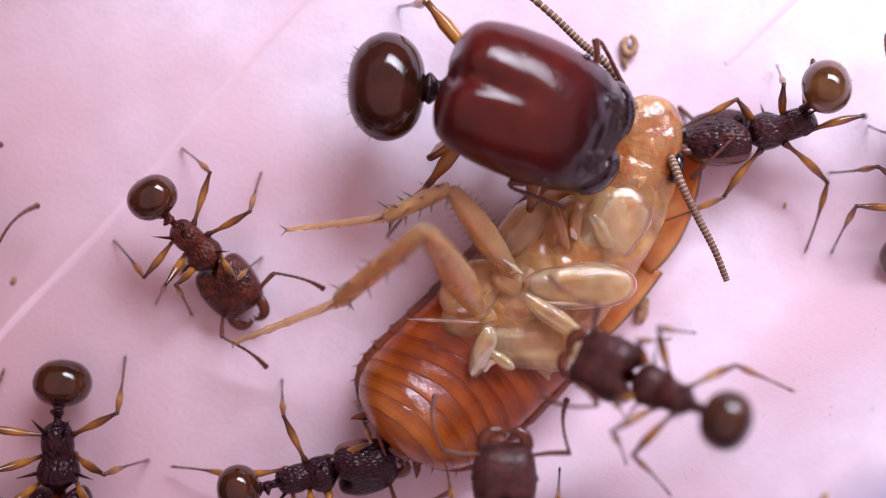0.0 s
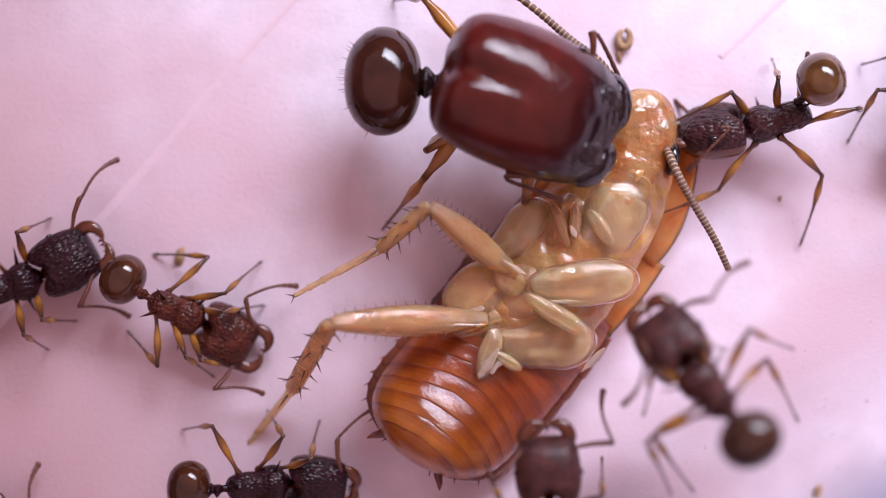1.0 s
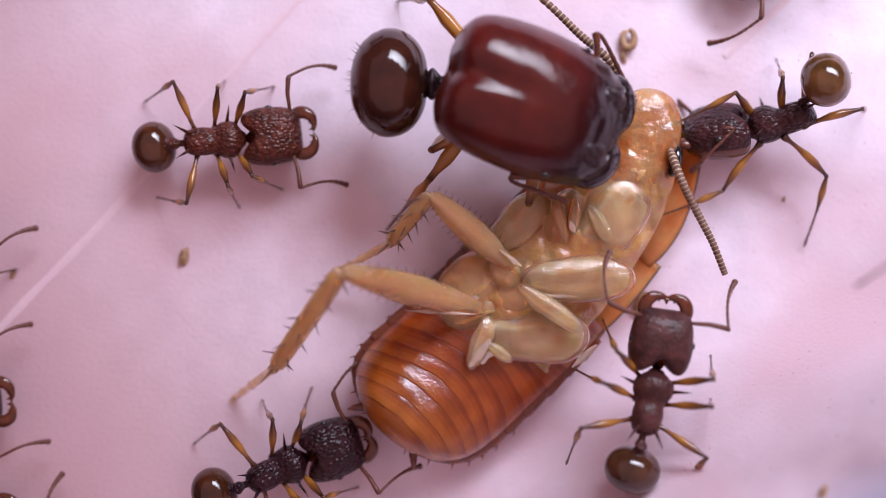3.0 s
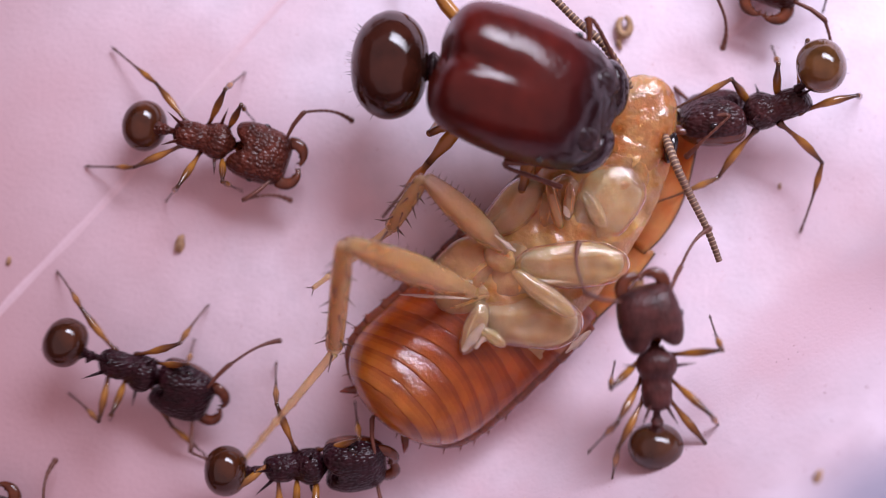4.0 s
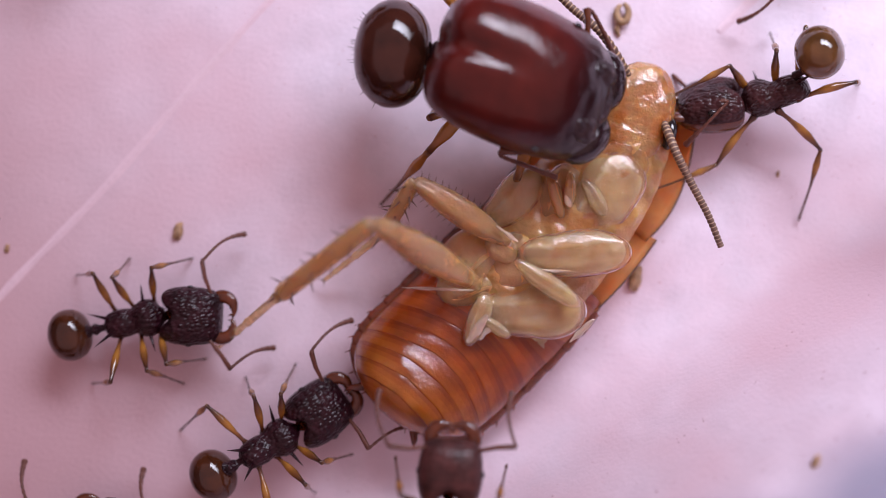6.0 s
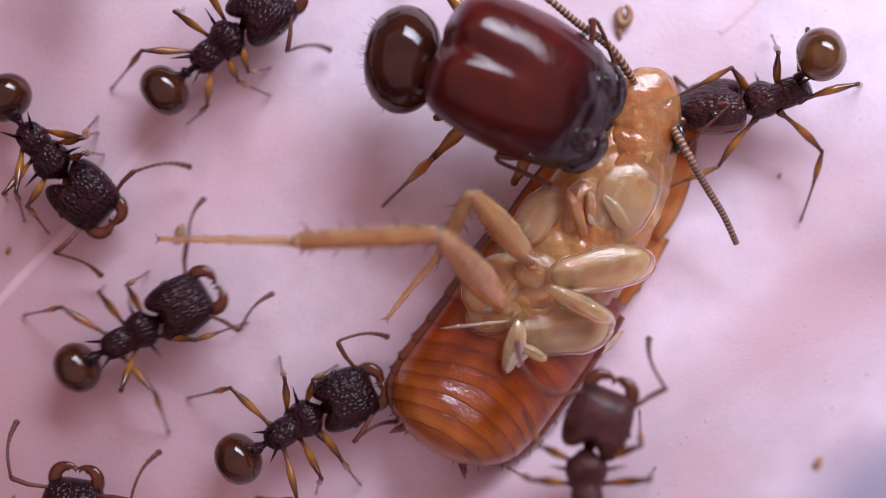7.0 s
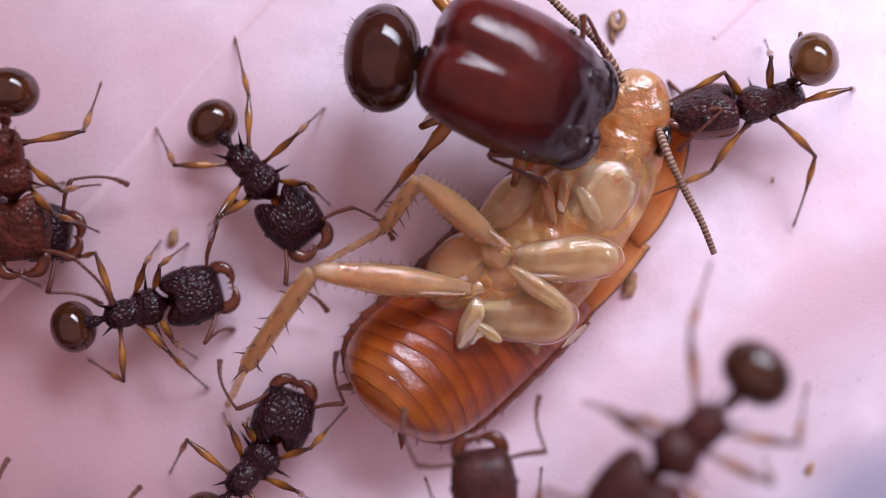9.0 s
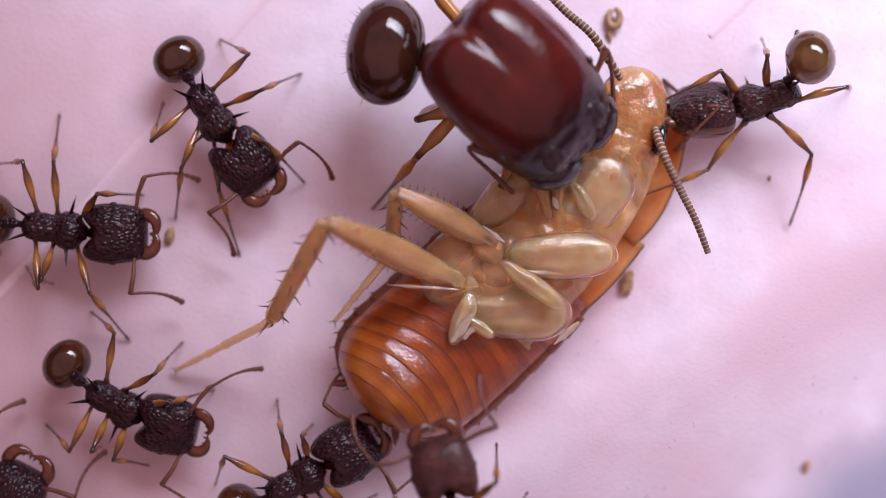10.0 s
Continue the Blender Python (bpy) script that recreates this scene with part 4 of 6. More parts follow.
soldier = soldier_ant()
roach = cockroach()
ants = {
    "L1": worker_ant("red", 0.93, "reddish-brown worker ant walking with open amber jaws", 18),
    "L2": worker_ant("black", 0.97, "black worker ant with pitted head walking on pink card", 14, (60, 40)),
    "L3": worker_ant("black", 0.94, "black worker ant with open jaws circling the cockroach's leg", 16, (62, 45)),
    "E": worker_ant("black", 0.96, "black worker ant biting the cockroach's tail end", -2, (45, 40)),
    "F": worker_ant("brown", 0.95, "dark brown worker ant walking beside the cockroach's belly", 8, (30, 40)),
    "R1": worker_ant("brown", 0.93, "dark brown worker ant climbing the curled card edge", 0, (30, 50)),
    "R2": worker_ant("brown", 1.04, "dark brown worker ant running down the curled card edge", 12),
    "T": worker_ant("red", 1.0, "reddish-brown worker ant beyond the soldier ant", 16),
    "HB": worker_ant("black", 1.05, "black worker ant walking away over pink card", 12),
    "Q": worker_ant("black", 1.0, "black worker ant waiting with raised antennae", 14, (50, 50)),
    "J1": worker_ant("black", 0.96, "black worker ant turning about on pink card", 6, (50, 45)),
    "J2": worker_ant("black", 0.97, "black worker ant with bent antennae coming into the crowd", 2, (60, 60)),
    "J4": worker_ant("red", 1.02, "reddish-brown worker ant climbing over a black one", 14),
}
biter = worker_ant("plum", 1.03, "black worker ant tilted sideways, biting the cockroach's head", 6, (150, 28))


for bit, shift in (("waist", 0.10), ("gaster", 0.34)):
    for ob in biter["root"].children:
        if ob.name.split(".")[0] == bit:
            ob.matrix_basis = at(shift * 0.8, 0, 0.16 + 0.7 * shift) @ ob.matrix_basis

# ---------------------------------------------------------------- movement
def knee(hip, foot, a, b, lean):
    """Two links from hip to foot, bent upwards: the knee, and the foot where it can be reached."""
    d = foot - hip
    far = min(d.length, 0.985 * (a + b))
    far = max(far, abs(a - b) * 1.05 + 0.02)
    d = d.normalized()
    k = (a * a - b * b + far * far) / (2 * far)
    h = math.sqrt(max(0.0, a * a - k * k))
    up = Vector((0, 0, 1)) + lean
    up = (up - d * up.dot(d)).normalized()
    return hip + d * k + up * h, hip + d * far


def link_pose(a, b, up, size):
    m = frame_of(b - a, up).to_4x4()
    return Matrix.Translation(a * MM) @ m @ Matrix.Scale(size, 4)


def curve_through(rows, t):
    """Rows of (t, values): a smooth monotone-ish curve through them."""
    i = 0
    while i < len(rows) - 2 and rows[i + 1][0] < t:
        i += 1
    a, b = rows[i], rows[i + 1]
    h = b[0] - a[0]
    f = min(1.0, max(0.0, (t - a[0]) / h))

    def slope(k, j):
        if k == 0 or k == len(rows) - 1:
            return 0.0
        p, q, r = rows[k - 1], rows[k], rows[k + 1]
        s1, s2 = (q[j] - p[j]) / (q[0] - p[0]), (r[j] - q[j]) / (r[0] - q[0])
        return 0.0 if s1 * s2 <= 0 else 2 * s1 * s2 / (s1 + s2)

    out = []
    for j in range(1, len(a)):
        m0, m1 = slope(i, j) * h, slope(i + 1, j) * h
        f2, f3 = f * f, f * f * f
        out.append((2 * f3 - 3 * f2 + 1) * a[j] + (f3 - 2 * f2 + f) * m0 + (-2 * f3 + 3 * f2) * b[j] + (f3 - f2) * m1)
    return out


TIMES = [round(0.1 * i, 1) for i in range(101)]


def rigid(m):
    return Matrix.LocRotScale(m.to_translation(), m.to_quaternion(), None)


LEAN = {(pair, side): Vector((x, y * side, 0)) for pair, x, y in (("front", -0.25, 0.25), ("mid", -0.15, 0.2), ("hind", 0.25, 0.35))
        for side in (1, -1)}


def step_tracks(rows, steps, s):
    """For each leg the places of its foot by time, and for each antenna its elbow and tip in the body's flat space. Where nothing is
    marked, the leg stands at rest; with no foot marked at all the legs walk by themselves."""
    marked, tracks = dict(steps), {}
    codes = {code for given in marked.values() for code in given}
    legs = {"fl": ("front", 1), "ml": ("mid", 1), "hl": ("hind", 1), "fr": ("front", -1), "mr": ("mid", -1), "hr": ("hind", -1)}
    times = sorted(set(marked) | {r[0] for r in rows})
    for t in times:
        x, y, z, heading = curve_through(rows, t)[:4]
        flat = at(x, y, z, 0, 0, heading)
        given = marked.get(t, {})
        for code, k in legs.items() if codes - {"al", "ar"} else ():
            if code in given:
                spot = given[code]
            else:
                fx, fy = REST[k[0]]
                spot = tuple(flat @ (Vector((fx, fy * k[1], 0)) * s * MM) / MM)[:2]
            tracks.setdefault(k, []).append((t, *spot))
        for code, side in (("al", 1), ("ar", -1)):
            if code in given:
                a, b = (flat.inverted() @ (Vector((*q, 0)) * MM) / MM for q in (given[code][:2], given[code][2:]))
                row = (t, a.x, a.y, b.x, b.y)
            else:
                row = (t, 1.35 * s, 1.05 * s * side, 2.2 * s, 1.0 * s * side)
            tracks.setdefault(side, []).append(row)
    return tracks


def march(bits, rows, seed, fixed=None, roll=0.0, rolls=None, steps=None):
    """Carry an ant along its rows (t, x, y, z, heading, tilt, head's turn, fold of the waist) with feet that stay where they are set until
    the body has left them behind."""
    root, s = bits["root"], bits["scale"]
    rnd = random.Random(seed)
    body_rows, head_rows, rear_rows = [], [], []
    leg_rows = {k: ([], []) for k in bits["legs"]}
    feeler_rows = [([], []) for _ in bits["antennae"]]
    feet, moving = {}, {}
    tracks = step_tracks(rows, steps, s) if steps else {}
    order = {k: (list(HIPS).index(k[0]) + (0 if k[1] > 0 else 1)) % 2 for k in bits["legs"]}
    grow = Matrix.Scale(s, 4)
    last = None
    phase = [rnd.uniform(0, 6.3) for _ in range(4)]
    for t in TIMES:
        x, y, z, heading, tilt, turn, fold = curve_through(rows, t)
        if rolls:
            roll = curve_through(rolls, t)[0]
        m = at(x, y, z, 0, 0, heading) @ at(0, 0, 0.66 * s, 0, 0, 0) @ at(0, 0, 0, roll, tilt, 0) @ at(0, 0, -0.66 * s)
        body_rows.append((t, m))
        speed = Vector((0, 0, 0)) if last is None else (m.translation - last) / MM
        last = m.translation.copy()
        head_rows.append((t, Matrix.Translation(NECK * s * MM) @ at(0, 0, 0, 0, -8 - 0.6 * tilt, turn)))
        rear_rows.append((t, at(-0.48 * s, 0, 0.58 * s, 0, -fold, 0) @ at(0.48 * s, 0, -0.58 * s)))
        inv = m.inverted()
        for (pair, side), (leg, shin) in bits["legs"].items():
            k = (pair, side)
            hip = Vector(HIPS[pair])
            hip = Vector((hip.x, hip.y * side, hip.z)) * s
            if fixed and k in fixed:
                bend, foot = (inv @ (Vector(p) * MM) / MM for p in fixed[k])
                bend = hip + (bend - hip).normalized() * FEMUR * s
                end = foot
            elif k in tracks:
                foot = Vector((*curve_through(tracks[k], t), max(0.02, z - 0.08)))
                lean = LEAN[pair, side]
                bend, end = knee(hip, inv @ (foot * MM) / MM, FEMUR * s, SHIN * s, lean)
            else:
                fx, fy = REST[pair]
                flat = at(x, y, z, 0, 0, heading)
                want = flat @ (Vector((fx, fy * side, 0)) * s * MM) / MM
                if k not in feet:
                    want = want + Vector((rnd.uniform(-.2, .2), rnd.uniform(-.2, .2), 0))
                    feet[k] = Vector((want.x, want.y, 0))
                gap = Vector((want.x - feet[k].x, want.y - feet[k].y, 0))
                if moving.get(k):
                    moving[k] = False
                elif gap.length > 0.8 * s or (gap.length > 0.34 * s and order[k] == (round(t * 10) // 1) % 2):
                    feet[k] = Vector((want.x, want.y, 0)) + Vector((speed.x, speed.y, 0)) * 1.2
                    moving[k] = True
                foot = feet[k].copy()
                foot.z = max(rise(foot.x, foot.y), z - 0.3) + (0.14 if moving.get(k) else 0.02)
                local = inv @ (foot * MM) / MM
                lean = LEAN[pair, side]
                bend, end = knee(hip, local, FEMUR * s, SHIN * s, lean)
            up = Vector((0, 0, 1))
            a = link_pose(hip, bend, up, s)
            b = link_pose(bend, end, up, s)
            leg_rows[k][0].append((t, rigid(a)))
            leg_rows[k][1].append((t, rigid(a.inverted() @ b)))
        for (scape, whip, side, spread), (ra, rb) in zip(bits["antennae"], feeler_rows):
            w = math.sin(2.6 * t + phase[0] + side) * 10 + math.sin(5.3 * t + phase[1] - side) * 6
            if fixed:
                w *= 0.15
            base = at(0.84, side * 0.36, 0.10, 0, -10, side * (spread + 25 + w))
            tip = base @ at(0.59, 0, 0.03, 0, 24, -side * (spread * 0.9 + 35 - w))
            if side in tracks:
                # bent towards the marked elbow and tip, which turn with the body
                ex, ey, tx, ty = curve_through(tracks[side], t)
                flat = (m @ head_rows[-1][1] @ grow).inverted() @ at(x, y, z, 0, 0, heading)
                socket = Vector((0.84, side * 0.36, 0.10))
                elbow, end = (flat @ (Vector(q) * MM) / MM for q in ((ex, ey, 0.75), (tx, ty, 0.40)))
                aim = (elbow - socket).normalized()
                base = Matrix.Translation(socket * MM) @ frame_of(aim, Vector((0, 0, 1))).to_4x4()
                elbow = socket + aim * 0.59
                tip = Matrix.Translation(elbow * MM) @ frame_of(end - elbow, Vector((0, 0, 1))).to_4x4()
            ra.append((t, base))
            rb.append((t, tip))
    walk(root, body_rows)
    walk(bits["head"], head_rows)
    for ob in bits["rear"] if not fixed else ():
        walk(ob, rear_rows)
    for k, (leg, shin) in bits["legs"].items():
        walk(leg, leg_rows[k][0])
        walk(shin, leg_rows[k][1])
    for (scape, whip, side, spread), (ra, rb) in zip(bits["antennae"], feeler_rows):
        walk(scape, ra)
        walk(whip, rb)


def soldier_walk():
    rows = [
        (0, -0.98, 2.89, 1.18, 2.48, -20), (0.5, -0.96, 2.87, 1.19, 2.47, -20), (1, -0.95, 2.86, 1.21, 2.48, -20), (1.5, -0.97, 2.85, 1.17, 2.48, -20),
        (2, -0.96, 2.85, 1.2, 2.47, -20), (2.5, -0.96, 2.83, 1.2, 2.46, -20), (2.7, -0.94, 2.83, 1.21, 2.46, -20), (3.8, -0.9, 2.92, 1.16, 2.5, -19),
        (4, -0.85, 2.9, 1.17, 2.47, -19), (4.5, -0.8, 2.83, 1.17, 2.41, -19), (5, -0.78, 2.88, 1.19, 2.43, -20), (5.5, -0.78, 2.86, 1.18, 2.42, -20),
        (5.7, -0.79, 2.86, 1.17, 2.42, -20), (6.8, -0.68, 2.91, 1.13, 2.42, -23), (7, -0.66, 2.81, 1.14, 2.36, -24), (7.5, -0.81, 2.68, 1.08, 2.25, -14),
        (8, -0.86, 2.7, 1.12, 2.43, -18), (8.5, -0.89, 2.72, 1.1, 2.43, -19), (9, -0.85, 2.9, 1.13, 2.47, -23), (9.5, -0.87, 2.95, 1.05, 2.42, -30),
        (10, -0.75, 2.98, 1.22, 2.34, -43),
    ]
    root_rows, head_rows, legs = [], [], {k: ([], []) for k in soldier["legs"]}
    feet = {("hind", 1): ((-0.86, 4.37, 0.00)), ("hind", -1): ((-1.04, 0.71, 0.00)), ("mid", 1): ((0.30, 3.90, 0.00)),
            ("mid", -1): ((0.32, 2.62, 0.00)), ("front", 1): ((1.50, 3.30, 0.00)), ("front", -1): ((1.58, 1.94, 0.00))}
    hips = {"hind": Vector((0.35, 0.26, -0.22)), "mid": Vector((0.75, 0.28, -0.22)), "front": Vector((1.15, 0.30, -0.18))}
    for t in TIMES:
        gx, gy, hx, hy, yaw = curve_through(rows, t)
        # the waist joint lies just ahead of the gaster's middle
        line = math.degrees(math.atan2(hy - gy, hx - gx))
        body = line + 8
        m = at(gx, gy, 1.55, 0, 0, body) @ at(1.13, 0, 0)
        root_rows.append((t, m))
        inv = m.inverted()
        head_rows.append((t, inv @ at(hx, hy, 2.05, -3, 15, yaw)))
        for (pair, side), _ in soldier["legs"].items():
            h = hips[pair]
            h = Vector((h.x, h.y * side, h.z))
            foot = inv @ (Vector(feet[pair, side]) * MM) / MM
            bend, end = knee(h, foot, 1.4, 1.6, Vector((-0.3, 0.5 * side, 0)) if pair == "hind" or side < 0 else Vector((0, 0, -1.6)))
            up = Vector((0, 0, 1))
            a, b = link_pose(h, bend, up, 1), link_pose(bend, end, up, 1)
            legs[pair, side][0].append((t, rigid(a)))
            legs[pair, side][1].append((t, rigid(a.inverted() @ b)))
    walk(soldier["root"], root_rows)
    walk(soldier["head"], head_rows)
    for k, (leg, shin) in soldier["legs"].items():
        walk(leg, legs[k][0])
        walk(shin, legs[k][1])


def cockroach_walk():
    # turn about the head, roll about the body's length, bend of the belly
    body = [(0.0, 0, 0, 0, 0), (0.5, 1, 0, 1, 0), (1.0, 3, 0, 3, -3), (1.5, -2, 0, -3, -2), (2.0, 0, 0, 0, 0), (2.5, 0, 0, 0, 0),
            (3.8, -1, 0, -1, 0), (4.5, 0, 0, 0, 0), (5.7, 0, 0, 0, 0), (6.8, 5, 8, 2, 0), (7.0, 7, 12, 3, 0), (7.5, 8, 15, 4, 0),
            (7.8, 4, 8, 0, 0), (8.0, 2, 2, 0, 0), (8.5, 0, 0, -3, 0), (9.0, 0, 0, -1, 0), (10.0, -1, 0, 0, 0)]
    hind = [
        (0, -0.23, 0.56, -1.59, -0.18, -3.26, -0.89), (0.5, -0.44, 0.54, -1.44, -0.78, -3.06, -2.44), (1, -1.56, -0.64, -2.33, -1.65, -2.92, -2.4), (1.5, -0.64, 0.39, -1.73, -0.27, -3.06, -0.94),
        (2, -1.52, 0.01, -2.21, -1.49, -4.12, -3.13), (2.5, -1.46, 0.46, -2.28, -0.69, -3.71, -0.6), (2.7, -1.49, -0.14, -2.59, -1.56, -3.18, -2.31), (3.8, -0.78, 0.95, -2.2, 0.13, -4.4, -0.17),
        (4, -1.23, 0.22, -1.67, -1.19, -3.18, -3.11), (4.5, -1.3, 0.98, -2.03, 0.38, -1.25, 0.35), (5, -1.79, -0.05, -2.16, -1.45, -3.52, -2.61), (5.5, -1.81, 0.01, -3.17, -1.31, -5.41, -1.83),
        (5.7, -1.18, 0.09, -2.45, -1.07, -3.3, -1.87), (6.8, -0.15, 0.57, -2.22, 0.33, -4.21, 0.3), (7, -0.14, 0.21, -2.25, 0.29, -4.2, 0.3), (7.5, -0.01, 0.25, -2.07, 0.09, -3.93, 0.26),
        (7.8, -1.31, -0.72, -1.88, -1.98, -2.37, -2.99), (8, -1.02, -0.0, -1.37, -0.91, -2.61, -2.31), (8.5, -0.18, 0.48, -1.46, -0.62, -3.43, -1.75), (9, -1.73, -0.21, -2.89, -1.62, -3.33, -2.27),
        (9.5, -0.54, 0.21, -1.71, 0.13, -3.65, -0.3), (10, -1.4, 0.41, -2.42, -0.9, -4.04, -1.79),
    ]
    mid = [
        (0, 0.01, 1.32, -1.01, 0.97, -2.61, 0.78), (0.5, -0.2, 1.22, -0.98, 0.75, -2.62, 0.29), (1, -0.22, 1.01, -1.01, 0.41, -2.48, -0.39), (1.5, -0.36, 1.02, -0.94, 0.39, -2.03, -0.38),
        (2, -0.35, 1.09, -0.89, 0.5, -2.27, -0.22), (2.5, -0.41, 1.1, -0.95, 0.46, -1.74, -0.09), (2.7, -0.39, 1.1, -0.93, 0.46, -1.81, -0.09), (3.8, 0.19, 1.34, -0.79, 0.96, -2.0, 0.43),
        (4, -0.3, 1.21, -0.84, 0.54, -2.14, -0.46), (4.5, -0.41, 1.2, -0.79, 0.67, -1.58, 0.27), (5, -0.41, 1.23, -0.84, 0.73, -2.18, -0.13), (5.5, -0.43, 1.09, -0.94, 0.46, -2.03, -0.08),
        (5.7, -0.45, 1.05, -0.95, 0.42, -1.92, -0.16), (6.8, -0.07, 0.8, -0.44, -0.04, -1.64, -1.23), (7, 0.37, 0.8, -0.1, 0.04, -0.87, -0.97), (7.5, 0.75, 1.05, -0.25, 0.5, -1.28, 0.17),
        (8, -0.09, 1.12, -0.71, 0.49, -2.17, -0.34), (8.5, -0.09, 1.16, -0.63, 0.61, -2.14, -0.13), (9, -0.24, 1.07, -0.82, 0.44, -1.87, -0.14), (9.5, -0.38, 1.0, -0.8, 0.33, -1.94, 0.21),
        (10, -0.54, 0.89, -0.68, 0.09, -1.56, -1.01),
    ]
    root_rows, belly_rows = [], []
    links = {"hind": ([], [], []), "mid": ([], [], [])}
    for t in TIMES:
        turn, lean, bend, lift = curve_through(body, t)
        m = at(PIVOT.x, PIVOT.y, 0, 0, 0, AXIS + turn) @ at(0, 0.26, 0.5, -lean, 0, 0) @ at(0, -0.26, -0.5)
        root_rows.append((t, m))
        belly_rows.append((t, at(3.1, 0.24, 0.5, lean * 0.6, lift, bend) @ at(-3.1, -0.24, -0.5)))
        inv = m.inverted()
        for key, rows, heights in (("hind", hind, (2.0, 1.6, 1.0)), ("mid", mid, (2.2, 1.7, 1.1))):
            thigh, shin, foot, lens, hip = roach[key]
            v = curve_through(rows, t)
            joints = [hip]
            for n in range(3):
                p = inv @ (Vector((v[2 * n], v[2 * n + 1], heights[n])) * MM) / MM
                q = joints[-1]
                flat = Vector((p.x - q.x, p.y - q.y, 0))
                size = lens[n]
                if flat.length > size * 0.97:
                    flat *= size * 0.97 / flat.length
                drop = math.sqrt(max(0.0, size * size - flat.length_squared))
                z = (q.z + drop * 0.75 if n == 0 else q.z - drop * 0.8)
                z = max(z, 0.2)
                d = Vector((flat.x, flat.y, z - q.z)).normalized()
                joints.append(q + d * size)
            up = Vector((0, 0, 1))
            ms = [link_pose(joints[n], joints[n + 1], up, 1) for n in range(3)]
            links[key][0].append((t, rigid(ms[0])))
            links[key][1].append((t, rigid(ms[1])))
            links[key][2].append((t, rigid(ms[2])))
    walk(roach["root"], root_rows)
    walk(roach["abdomen"], belly_rows)
    for key in links:
        for ob, rows in zip(roach[key][:3], links[key]):
            walk(ob, rows)


